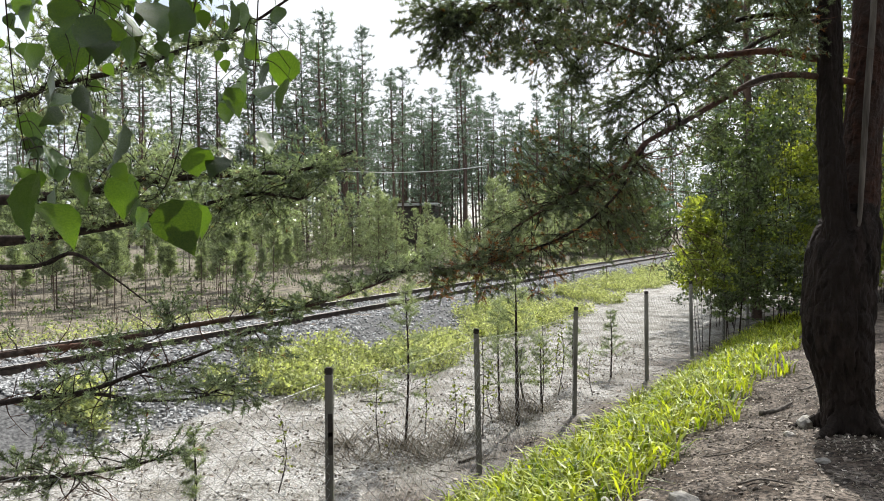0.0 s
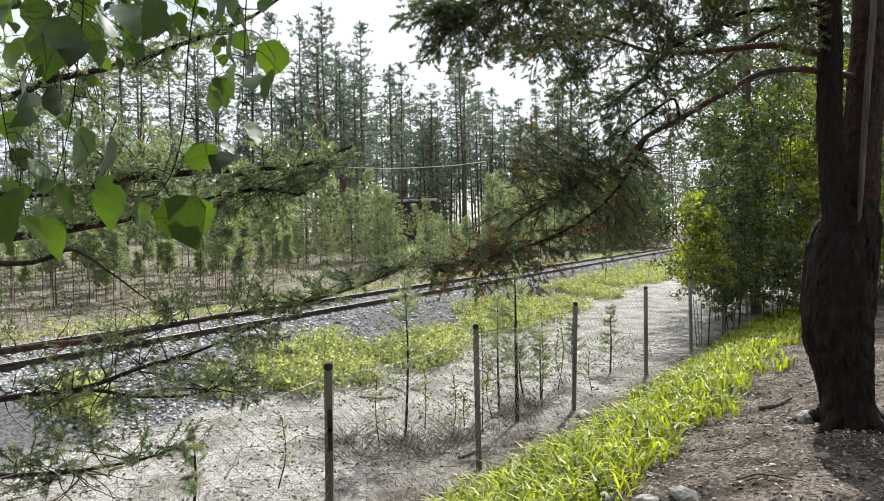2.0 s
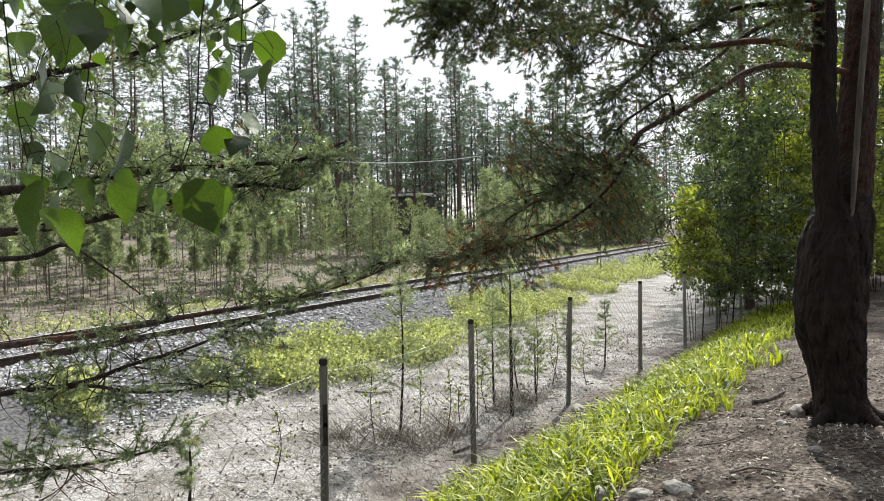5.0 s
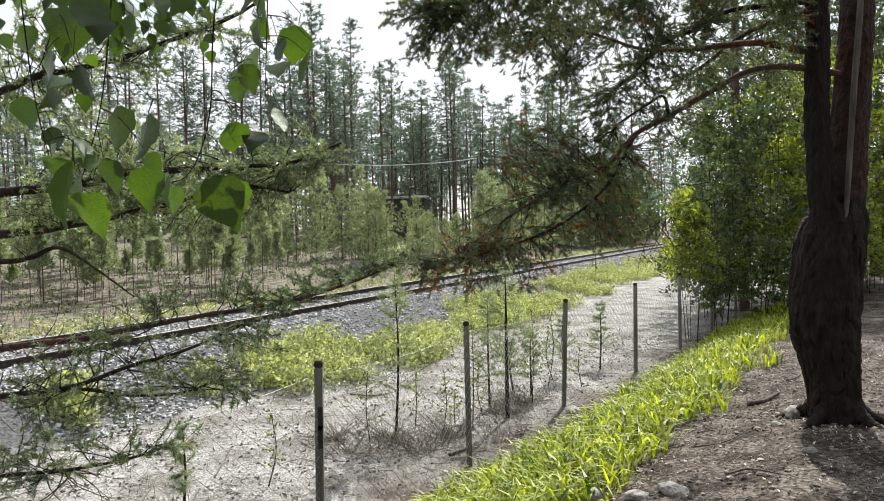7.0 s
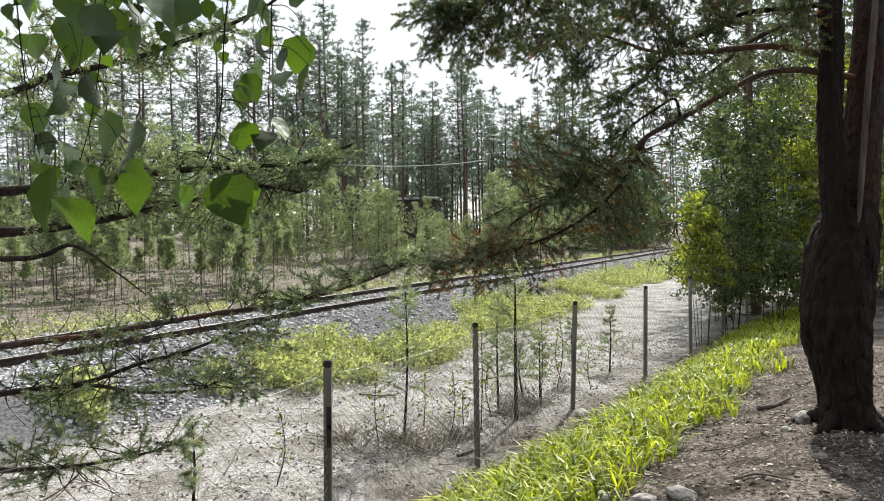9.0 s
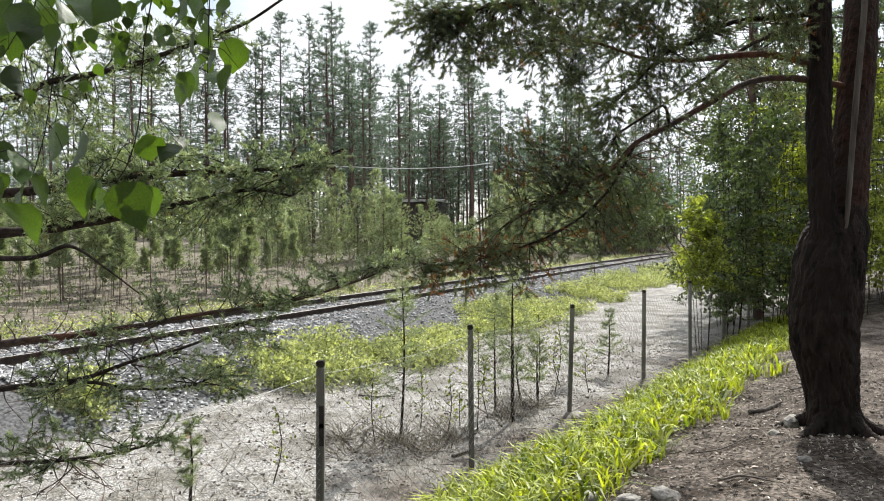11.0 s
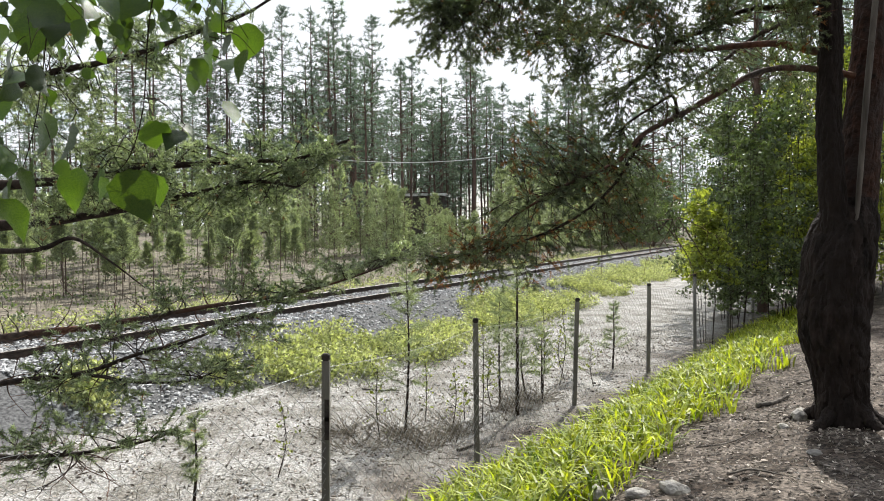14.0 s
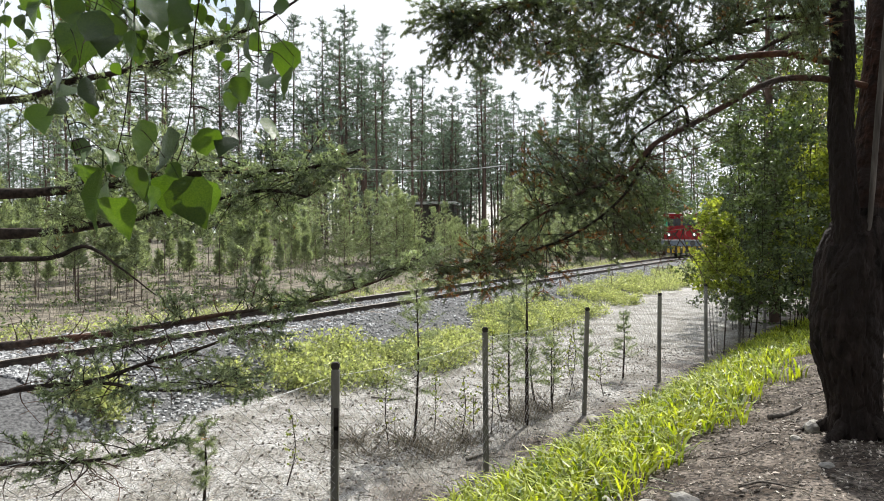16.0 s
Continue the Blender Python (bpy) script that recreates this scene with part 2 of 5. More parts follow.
def sticks(p0, p1, r0, r1, sides=3):
    """Many thin tapered sticks."""
    p0, p1 = np.asarray(p0, float), np.asarray(p1, float)
    k = len(p0)
    r0, r1 = np.broadcast_to(r0, (k,)), np.broadcast_to(r1, (k,))
    w = unit(p1 - p0)
    a = unit(np.cross(w, np.where(np.abs(w[:, 2:]) > 0.9, [[1.0, 0, 0]], [[0, 0, 1.0]])))
    b = np.cross(w, a)
    rings = []
    for p, r in ((p0, r0), (p1, r1)):
        for i in range(sides):
            t = 2 * math.pi * i / sides
            rings.append(p + (a * math.cos(t) + b * math.sin(t)) * r[:, None])
    v = np.stack(rings, 1).reshape(-1, 3)
    f = [[i, (i + 1) % sides, sides + (i + 1) % sides, sides + i] for i in range(sides)]
    f = (np.arange(k)[:, None, None] * 2 * sides + np.array(f)[None]).reshape(-1, 4)
    return v, f


def joined(pieces):
    vs, fs, o = [], [], 0
    for v, f in pieces:
        vs.append(v)
        fs.append(f + o)
        o += len(v)
    return np.concatenate(vs), np.concatenate(fs)


def curve_points(pts, steps):
    """A smooth line through points."""
    p = np.asarray(pts, float)
    q = np.vstack([2 * p[0] - p[1], p, 2 * p[-1] - p[-2]])
    out = []
    for i in range(len(p) - 1):
        a, b, c, d = q[i:i + 4]
        for t in np.linspace(0, 1, steps, endpoint=False):
            out.append(0.5 * (2 * b + (c - a) * t + (2 * a - 5 * b + 4 * c - d) * t * t + (3 * b - a - 3 * c + d) * t ** 3))
    out.append(p[-1])
    return np.array(out)


def limb_mesh(name, pts, radii, mat, sides=10, steps=6, rough=0.08, seed=0):
    """A tapered, slightly knobbly limb along a smooth line, capped."""
    line = curve_points(pts, steps)
    rad = np.interp(np.linspace(0, 1, len(line)), np.linspace(0, 1, len(radii)), radii)
    rg = np.random.default_rng(seed)
    verts, faces = [], []
    for i, (p, r) in enumerate(zip(line, rad)):
        w = unit(line[min(i + 1, len(line) - 1)] - line[max(i - 1, 0)])
        a = unit(np.cross(w, [0.12, 1, 0.3] if abs(w[2]) > 0.7 else [0, 0.2, 1]))
        b = np.cross(w, a)
        for j in range(sides):
            t = 2 * math.pi * j / sides
            k = r * (1 + rough * rg.normal())
            verts.append(p + (a * math.cos(t) + b * math.sin(t)) * k)
    n = len(line)
    for i in range(n - 1):
        for j in range(sides):
            faces.append([i * sides + j, i * sides + (j + 1) % sides, (i + 1) * sides + (j + 1) % sides, (i + 1) * sides + j])
    verts += [line[0], line[-1]]
    for j in range(sides):
        faces.append([len(verts) - 2, (j + 1) % sides, j, j])
        faces.append([len(verts) - 1, (n - 1) * sides + j, (n - 1) * sides + (j + 1) % sides, (n - 1) * sides + (j + 1) % sides])
    me = bpy.data.meshes.new(name)
    me.from_pydata([tuple(v) for v in verts], [], [tuple(dict.fromkeys(f)) for f in faces])
    for poly in me.polygons:
        poly.use_smooth = True
    me.materials.append(mat)
    return me


# ---- the lie of the land ----
FENCE_AT, FENCE_WAY = np.array([0.25, 7.0]), unit(np.array([0.55, 0.835]))
TRACK_LINE = curve_points([(-30, -37.5, 0), (-15, -8, 0), (-4.7, 12.3, 0), (4.1, 29.6, 0), (18.6, 58, 0), (27, 72.5, 0), (40, 89, 0), (70, 116, 0), (130, 150, 0)], 10)[:, :2]
RAIL_Z = 0.72


def fence_side(x, y):
    """Metres from the fence, positive on the bank's side."""
    return (x - FENCE_AT[0]) * FENCE_WAY[1] - (y - FENCE_AT[1]) * FENCE_WAY[0]


def track_side(x, y):
    """Metres from the nearer rail, positive on the road's side."""
    x, y = np.asarray(x, float), np.asarray(y, float)
    best, side = np.full(x.shape, 1e9), np.zeros(x.shape)
    for a, b in zip(TRACK_LINE[:-1], TRACK_LINE[1:]):
        w = b - a
        ln = np.hypot(*w)
        w = w / ln
        t = np.clip((x - a[0]) * w[0] + (y - a[1]) * w[1], 0, ln)
        dx, dy = x - a[0] - w[0] * t, y - a[1] - w[1] * t
        d = np.hypot(dx, dy)
        near = d < best
        best = np.where(near, d, best)
        side = np.where(near, np.where(dx * w[1] - dy * w[0] >= 0, d, -d), side)
    return side


def wob(x, y, f, seed=0.0):
    return (np.sin(x * f + seed) * np.cos(y * f * 1.13 + seed * 2) + 0.5 * np.sin(x * f * 2.3 + y * f * 1.7 + seed))


def ground_z(x, y):
    x, y = np.asarray(x, float), np.asarray(y, float)
    s, q = fence_side(x, y), track_side(x, y)
    bank = np.interp(s, [-0.2, 0.5, 1.3, 2.2, 3.0, 4.5, 30, 300], [0, 0.10, 0.42, 0.70, 0.82, 0.88, 0.95, 1.0])
    bed = np.interp(q, [-200, -60, -30, -12, -5.0, -3.4, -2.5, 0.9, 2.3, 3.2], [3.4, 2.6, 1.4, 0.75, 0.35, 0.34, 0.585, 0.585, 0.04, 0])
    z = np.where(s > -0.2, bank, bed)
    far = np.clip((np.abs(q) - 3) / 5, 0, 1)
    z = z + 0.03 * wob(x, y, 1.7) * np.clip(s, 0.1, 1) + 0.012 * wob(x, y, 4.3, 1.0) + 0.12 * far * np.where(q < 0, 1, 0) * wob(x, y, 0.35, 2.0)
    return z


def gz(x, y):
    return float(ground_z(x, y))


def build_ground():
    u = np.linspace(-1, 1, 311)
    ax = np.sinh(u * 6.2) / math.sinh(6.2) * 900
    gx, gy = np.meshgrid(ax + 1.0, ax + 9.0, indexing="ij")
    z = ground_z(gx, gy)
    n = len(u)
    v = np.stack([gx, gy, z], -1).reshape(-1, 3)
    i, j = np.meshgrid(np.arange(n - 1), np.arange(n - 1), indexing="ij")
    a = (i * n + j).ravel()
    me = mesh_of("ground", v, np.stack([a, a + n, a + n + 1, a + 1], 1), ground_material(), True)
    s, q = fence_side(v[:, 0], v[:, 1]), track_side(v[:, 0], v[:, 1])
    edge = 0.25 * wob(v[:, 0], v[:, 1], 2.1)
    col = np.ones((len(v), 4), np.float32)
    col[:, 0] = np.clip((s + 0.75 + 1.6 * edge) / 1.1, 0, 1)
    col[:, 1] = np.where(s < 0, np.clip((-3.0 - q + edge) / 0.8, 0, 1), np.clip((s - 12) / 6, 0, 1))
    col[:, 2] = np.clip((2.6 - q + edge) / 0.5, 0, 1) * np.clip((q + 3.3) / 0.4, 0, 1)
    layer = me.color_attributes.new("zone", "FLOAT_COLOR", "POINT")
    layer.data.foreach_set("color", col.ravel())
    return tagged(link("ground", me), "dusty gravel, needle litter and heath on uneven ground", "ground", kind="structure")


build_ground()


# ---- railway ----
def offset_line(line, d):
    w = unit(np.gradient(line, axis=0))
    return line + np.stack([w[:, 1], -w[:, 0]], 1) * d


def sweep(line, z, section, mat, name):
    """A section (across, up) swept along a line on the plan."""
    w = unit(np.gradient(line, axis=0))
    nrm = np.stack([w[:, 1], -w[:, 0]], 1)
    sec = np.asarray(section, float)
    v = np.concatenate([np.stack([line[:, 0] + nrm[:, 0] * a, line[:, 1] + nrm[:, 1] * a, np.full(len(line), z + h)], 1)[:, None] for a, h in sec], 1)
    k, n = len(sec), len(line)
    f = [[i * k + j, i * k + (j + 1) % k, (i + 1) * k + (j + 1) % k, (i + 1) * k + j] for i in range(n - 1) for j in range(k)]
    return mesh_of(name, v.reshape(-1, 3), f, mat)


def build_track():
    track = tagged(new("railway_track"), "single railway track with dark sleepers on grey ballast", "railway track", kind="structure")
    for d in (0.0, -1.524):
        line = offset_line(TRACK_LINE, d)
        link("rail", sweep(line, RAIL_Z, [(-0.06, -0.14), (0.06, -0.14), (0.055, -0.125), (0.012, -0.11), (0.012, -0.045), (0.036, -0.03), (0.036, -0.006), (-0.036, -0.006), (-0.036, -0.03), (-0.012, -0.045), (-0.012, -0.11), (-0.055, -0.125)], M_RAIL, "rail"), track, "rust-brown steel rail")
        link("rail_head", sweep(line, RAIL_Z, [(-0.024, -0.004), (0.024, -0.004), (0.019, 0.0), (-0.019, 0.0)], M_RAIL_TOP, "rail_head"), track, "bright worn top of the rail")
    bm = bmesh.new()
    bmesh.ops.create_cube(bm, size=1, matrix=Matrix.Diagonal((2.6, 0.24, 0.16, 1)))
    bmesh.ops.bevel(bm, geom=bm.edges[:], offset=0.015, segments=1, affect="EDGES")
    first = part("sleeper", bm, M_SLEEPER, track)
    mid = offset_line(TRACK_LINE, -0.762)
    run = np.concatenate([[0], np.cumsum(np.hypot(*np.diff(mid, axis=0).T))])
    ways = unit(np.gradient(mid, axis=0))
    at = np.arange(28, 140, 0.62)
    for i, r in enumerate(at):
        x, y = np.interp(r, run, mid[:, 0]), np.interp(r, run, mid[:, 1])
        a = math.degrees(math.atan2(np.interp(r, run, ways[:, 1]), np.interp(r, run, ways[:, 0]))) - 90
        ob = first if i == 0 else link("sleeper", first.data, track)
        ob.matrix_basis = pose(x, y, RAIL_Z - 0.215 + 0.008 * math.sin(i * 2.3), 0, 0, a + 0.8 * math.sin(i * 1.7))
    return track


build_track()


# ---- stones ----
ICO = bmesh.new()
bmesh.ops.create_icosphere(ICO, subdivisions=1, radius=1)
ICO_V = np.array([v.co[:] for v in ICO.verts])
ICO_F = np.array([[v.index for v in f.verts] for f in ICO.faces])
ICO.free()


def stones(centres, sizes):
    k = len(centres)
    jit = 1 + 0.28 * RNG.normal(size=(k, len(ICO_V), 1))
    squash = np.stack([0.7 + 0.6 * RNG.random(k), 0.7 + 0.6 * RNG.random(k), 0.45 + 0.4 * RNG.random(k)], 1)
    v = ICO_V[None] * jit * squash[:, None] * np.asarray(sizes)[:, None, None] + np.asarray(centres)[:, None]
    f = ICO_F[None] + np.arange(k)[:, None, None] * len(ICO_V)
    return v.reshape(-1, 3), f.reshape(-1, 3)


def on_track(q_lo, q_hi, y_lo, y_hi, k):
    """Points scattered along the railway between two distances from the nearer rail."""
    line = TRACK_LINE
    y = y_lo + (y_hi - y_lo) * RNG.random(k) ** 1.7
    q = q_lo + (q_hi - q_lo) * RNG.random(k)
    x = np.interp(y, line[:, 1], line[:, 0])
    dx = np.interp(y, line[:, 1], unit(np.gradient(line, axis=0))[:, 0])
    dy = np.sqrt(1 - dx * dx)
    return x + dy * q, y - dx * q


def scatter_stones():
    x, y = on_track(-2.4, 2.5, 9, 42, 20000)
    size = 0.016 + 0.026 * RNG.random(len(x))
    v, f = stones(np.stack([x, y, ground_z(x, y) + size * 0.25], 1), size)
    tagged(link("ballast", mesh_of("ballast", v, f, M_BALLAST)), "loose grey crushed-stone ballast under the railway track", "ballast", kind="stuff")


scatter_stones()


# ---- fence ----
POSTS = [(-0.88, 4.9, 1.50, 0.6), (0.25, 7.0, 1.48, -0.4), (1.61, 9.4, 1.44, 1.6), (3.10, 11.3, 1.48, 0.3), (4.50, 13.3, 1.49, -0.5), (5.9, 15.4, 1.5, 0.4), (7.3, 17.5, 1.5, 0.2), (-2.05, 2.75, 1.5, 0.5)]


def fence_post(x, y, top, lean, dark_from):
    post = tagged(new("fence_post"), "weathered grey wooden fence post with a dark top", "fence post", "posts of the wire fence")
    z = gz(x, y)
    post.matrix_basis = pose(x, y, z - 0.08, 0, lean, 0)
    h = top - z + 0.08
    bm = bmesh.new()
    bmesh.ops.create_cube(bm, size=1, matrix=Matrix.Translation((0, 0, (h - 0.05) / 2)) @ Matrix.Diagonal((0.055, 0.055, h - 0.05, 1)))
    bmesh.ops.bevel(bm, geom=bm.edges[:], offset=0.006, segments=2, affect="EDGES")
    part("shaft", bm, M_POST, post)
    bm = bmesh.new()
    bmesh.ops.create_cube(bm, size=1, matrix=Matrix.Translation((0, 0, h - 0.025)) @ Matrix.Diagonal((0.057, 0.057, 0.05, 1)))
    bmesh.ops.bevel(bm, geom=bm.edges[:], offset=0.008, segments=2, affect="EDGES")
    part("top", bm, M_POST_CAP, post, "dark rotted post top")
    for i, k in enumerate(dark_from):
        bm = bmesh.new()
        bmesh.ops.create_cube(bm, size=1, matrix=Matrix.Translation((0.012, -0.0285, k)) @ Matrix.Diagonal((0.034, 0.004, 0.16, 1)))
        part("tar_streak", bm, M_POST_CAP, post, "black streak down the post")
    return post


for n_post, (px, py, top, lean) in enumerate(POSTS):
    fence_post(px, py, top, lean, (1.12, 0.99) if n_post == 0 else ())


def fence_panel(a, b):
    """Diamond wire netting hung on a sagging top wire between two posts."""
    panel = tagged(new("wire_netting"), "sagging galvanised diamond wire netting between fence posts", "wire fence", "netting of the wire fence")
    a, b = np.array(a), np.array(b)
    ln = float(np.hypot(*(b - a)[:2]))
    za, zb = gz(a[0], a[1]) + 0.02, gz(b[0], b[1]) + 0.02
    step, drop = 0.055, 0.10

    def at(u, v):
        u, v = np.asarray(u, float), np.asarray(v, float)
        k = u / ln
        sag = 0.05 * np.sin(math.pi * k)
        hi = (a[2] - drop) * (1 - k) + (b[2] - drop) * k - sag
        lo = za * (1 - k) + zb * k
        bow = 0.03 * np.sin(k * 9 + a[0]) * np.sin(v * math.pi)
        return np.stack([a[0] + (b[0] - a[0]) * k + bow, a[1] + (b[1] - a[1]) * k - bow, lo + (hi - lo) * v], -1)

    rows = 24
    cols = int(ln / step)
    u, v = np.meshgrid(np.arange(cols + 1) / cols * ln, np.arange(rows + 1) / rows, indexing="ij")
    p = at(u, v)
    on = (np.add.outer(np.arange(cols + 1), np.arange(rows + 1)) % 2) == 0
    s0, s1 = [], []
    for dj in (1, -1):
        src = p[:-1, max(0, -dj):rows + 1 - max(0, dj)]
        dst = p[1:, max(0, dj):rows + 1 + min(0, dj)]
        keep = on[:-1, max(0, -dj):rows + 1 - max(0, dj)]
        s0.append(src[keep])
        s1.append(dst[keep])
    vv, ff = sticks(np.concatenate(s0), np.concatenate(s1), 0.0013, 0.0013)
    link("mesh", mesh_of("netting", vv, ff, M_WIRE), panel)
    us = np.linspace(0, ln, 25)
    line = at(us, np.ones(25))
    link("top_wire", limb_mesh("top_wire", line[::4], [0.0018, 0.0018], M_WIRE, 6, 4, 0.02, 1), panel, "pale sagging top wire")


for k in (7, 0, 1, 2, 3, 4):
    j = 0 if k == 7 else k + 1
    fence_panel(POSTS[k][:3], POSTS[j][:3])


# ---- the two near pines ----
def foliage(root, spine, masses, mat, density, brown, parent, coarse=1.0):
    """Side branches off a bough, each feathered with twigs that carry brushes of needles."""
    s0, s1, rr, tc, td, old = [], [], [], [], [], []
    for x, y, z, rx, rz in masses:
        c = np.array([x, y, z])
        near = np.argsort(np.linalg.norm(spine - c, axis=1))[:7]
        for _ in range(int(density * (5 + 190 * rx * rz))):
            start = spine[near[RNG.integers(len(near))]]
            end = c + rand_dirs(1)[0] * (0.45 + 0.7 * RNG.random()) * np.array([rx, max(rx, 0.15), rz])
            ln = np.linalg.norm(end - start)
            knee = (start + end) / 2 + RNG.normal(size=3) * 0.12 * ln + np.array([0, 0, 0.08 * ln])
            u = np.linspace(0, 1, max(4, int(ln / 0.055)))[:, None]
            path = start * (1 - u) ** 2 + knee * 2 * u * (1 - u) + end * u ** 2
            s0 += list(path[:-1])
            s1 += list(path[1:])
            rr += list(0.0036 - 0.0022 * u[:-1, 0])
            ways = unit(np.gradient(path, axis=0))
            side = unit(np.cross(ways[0], rand_dirs(1)[0] * 0.5 + np.array([0, 0, 1.0])))
            bare = max(0.0, ln - 0.38) / ln
            for i in range(len(path)):
                if u[i, 0] < bare:
                    continue
                for sign in (1, -1):
                    if RNG.random() < 0.42:
                        continue
                    w = unit(ways[i] * 0.6 + side * sign * (0.5 + 0.5 * RNG.random()) + rand_dirs(1)[0] * 0.45)
                    tw = 0.04 + 0.13 * RNG.random()
                    s0.append(path[i])
                    s1.append(path[i] + w * tw)
                    rr.append(0.0011)
                    brush = 0.035 + 0.04 * RNG.random()
                    for t in np.arange(max(0.0, tw - brush), tw + 0.004, 0.016 * coarse):
                        tc.append(path[i] + w * t)
                        td.append(w)
            for t in (0.9, 0.95, 1.0):
                tc.append(path[-1] + ways[-1] * 0.03 * (t - 0.9) * 10)
                td.append(ways[-1])
            old += [RNG.random() < brown] * (len(tc) - len(old))
    v, f = sticks(s0, s1, np.array(rr), np.array(rr) * 0.75)
    tagged(link("twigwork", mesh_of("twigwork", v, f, M_TWIG), parent, "thin dark twigs"), kind="stuff")
    tc, td = np.array(tc), np.array(td)
    dry = (RNG.random(len(tc)) < 0.015) | (np.array(old) & (RNG.random(len(tc)) < 0.8))
    v, f = needles(tc[~dry], td[~dry], int(12 / coarse ** 1.5), 0.025 * coarse, 0.0052 * coarse ** 2, 1.4)
    tagged(link("foliage", mesh_of("needles", v, f, mat), parent), kind="stuff")
    if dry.any():
        v, f = needles(tc[dry], td[dry], 7, 0.035, 0.0036, 0.85)
        tagged(link("dead_foliage", mesh_of("dead_needles", v, f, M_NEEDLE_BROWN), parent, "browned dead needles"), kind="stuff")


def bough(tree, pts, radii, bark, masses, mat, density, brown, label, coarse=1.0):
    """A limb of a tree with its twigs and needles."""
    limb = link("bough", limb_mesh("bough", pts, radii, bark, 8, 7, 0.06, len(bpy.data.objects)), tree, label)
    foliage(np.array(pts[0]), curve_points(pts, 7), masses, mat, density, brown, limb, coarse)


def trunk(tree, pts, radii, mat, seed, label=""):
    return link("trunk", limb_mesh("trunk", pts, radii, mat, 22, 10, 0.045, seed), tree, label)


def bark_trunk(tree, pts, radii, mat, seed, label="", sides=84, steps=26, depth=0.028):
    """A trunk with plates of bark between deep upright fissures."""
    line = curve_points(pts, steps)
    rad = np.interp(np.linspace(0, 1, len(line)), np.linspace(0, 1, len(radii)), radii)
    verts = []
    for p, r in zip(line, rad):
        for j in range(sides):
            t = 2 * math.pi * j / sides
            c, d = math.cos(t), math.sin(t)
            at = Vector((c * r * 16 + seed, d * r * 16, p[2] * 5.5))
            warp = 0.5 * noise.noise(at * 0.9)
            ridge = abs(noise.noise(at + Vector((warp, warp, 0)))) * 1.6
            fine = noise.noise(at * 3.7)
            k = r * (1 + 0.05 * noise.noise(Vector((c * 1.3, d * 1.3, p[2] * 1.4 + seed)))) + depth * min(0.5, ridge) * 1.6 - depth * 0.5 + 0.005 * fine
            verts.append((p[0] + c * k, p[1] + d * k, p[2]))
    n = len(line)
    i, j = np.meshgrid(np.arange(n - 1), np.arange(sides), indexing="ij")
    f = np.stack([i * sides + j, i * sides + (j + 1) % sides, (i + 1) * sides + (j + 1) % sides, (i + 1) * sides + j], -1).reshape(-1, 4)
    return link("trunk", mesh_of("bark_trunk", verts, f, mat), tree, label)


right_pine = tagged(new("pine_tree"), "old twin-stemmed pine with dark scaly bark and drooping boughs", "tree")
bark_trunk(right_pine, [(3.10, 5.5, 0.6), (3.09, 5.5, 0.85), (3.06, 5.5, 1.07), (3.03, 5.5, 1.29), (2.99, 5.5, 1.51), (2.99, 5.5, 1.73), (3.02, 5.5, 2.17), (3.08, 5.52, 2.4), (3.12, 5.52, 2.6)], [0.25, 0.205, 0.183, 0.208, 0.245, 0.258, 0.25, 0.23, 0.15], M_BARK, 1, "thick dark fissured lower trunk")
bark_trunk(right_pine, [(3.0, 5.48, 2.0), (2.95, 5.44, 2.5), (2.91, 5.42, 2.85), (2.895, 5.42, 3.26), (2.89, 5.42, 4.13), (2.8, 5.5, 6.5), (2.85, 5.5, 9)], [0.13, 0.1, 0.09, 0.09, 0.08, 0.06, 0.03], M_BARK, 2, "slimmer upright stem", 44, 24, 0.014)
for a, ln in ((-2.6, 0.55), (-1.2, 0.42), (-0.4, 0.6), (2.4, 0.5)):
    root = [(3.08 + math.cos(a) * r, 5.5 + math.sin(a) * r, gz(3.08 + math.cos(a) * r, 5.5 + math.sin(a) * r) + h) for r, h in ((0.1, 0.16), (0.24, 0.05), (ln, -0.04))]
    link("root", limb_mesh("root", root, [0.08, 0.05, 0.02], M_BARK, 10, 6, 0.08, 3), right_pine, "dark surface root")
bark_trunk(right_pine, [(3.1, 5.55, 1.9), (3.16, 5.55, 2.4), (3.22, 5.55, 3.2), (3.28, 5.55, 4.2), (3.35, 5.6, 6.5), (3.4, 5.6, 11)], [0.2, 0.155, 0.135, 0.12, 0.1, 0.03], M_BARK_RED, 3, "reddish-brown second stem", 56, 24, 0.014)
trunk(right_pine, [(3.05, 5.33, 2.27), (3.08, 5.33, 2.7), (3.13, 5.35, 3.3), (3.22, 5.39, 4.2), (3.25, 5.45, 4.6)], [0.012, 0.019, 0.022, 0.022, 0.02], M_DEAD, 4, "pale grey dead stem")
left_pine = tagged(new("pine_tree"), "pine with long low boughs and sunlit needles", "tree")
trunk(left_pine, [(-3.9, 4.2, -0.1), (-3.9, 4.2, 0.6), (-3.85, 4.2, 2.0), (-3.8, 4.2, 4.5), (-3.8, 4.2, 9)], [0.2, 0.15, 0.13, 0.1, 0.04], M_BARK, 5)

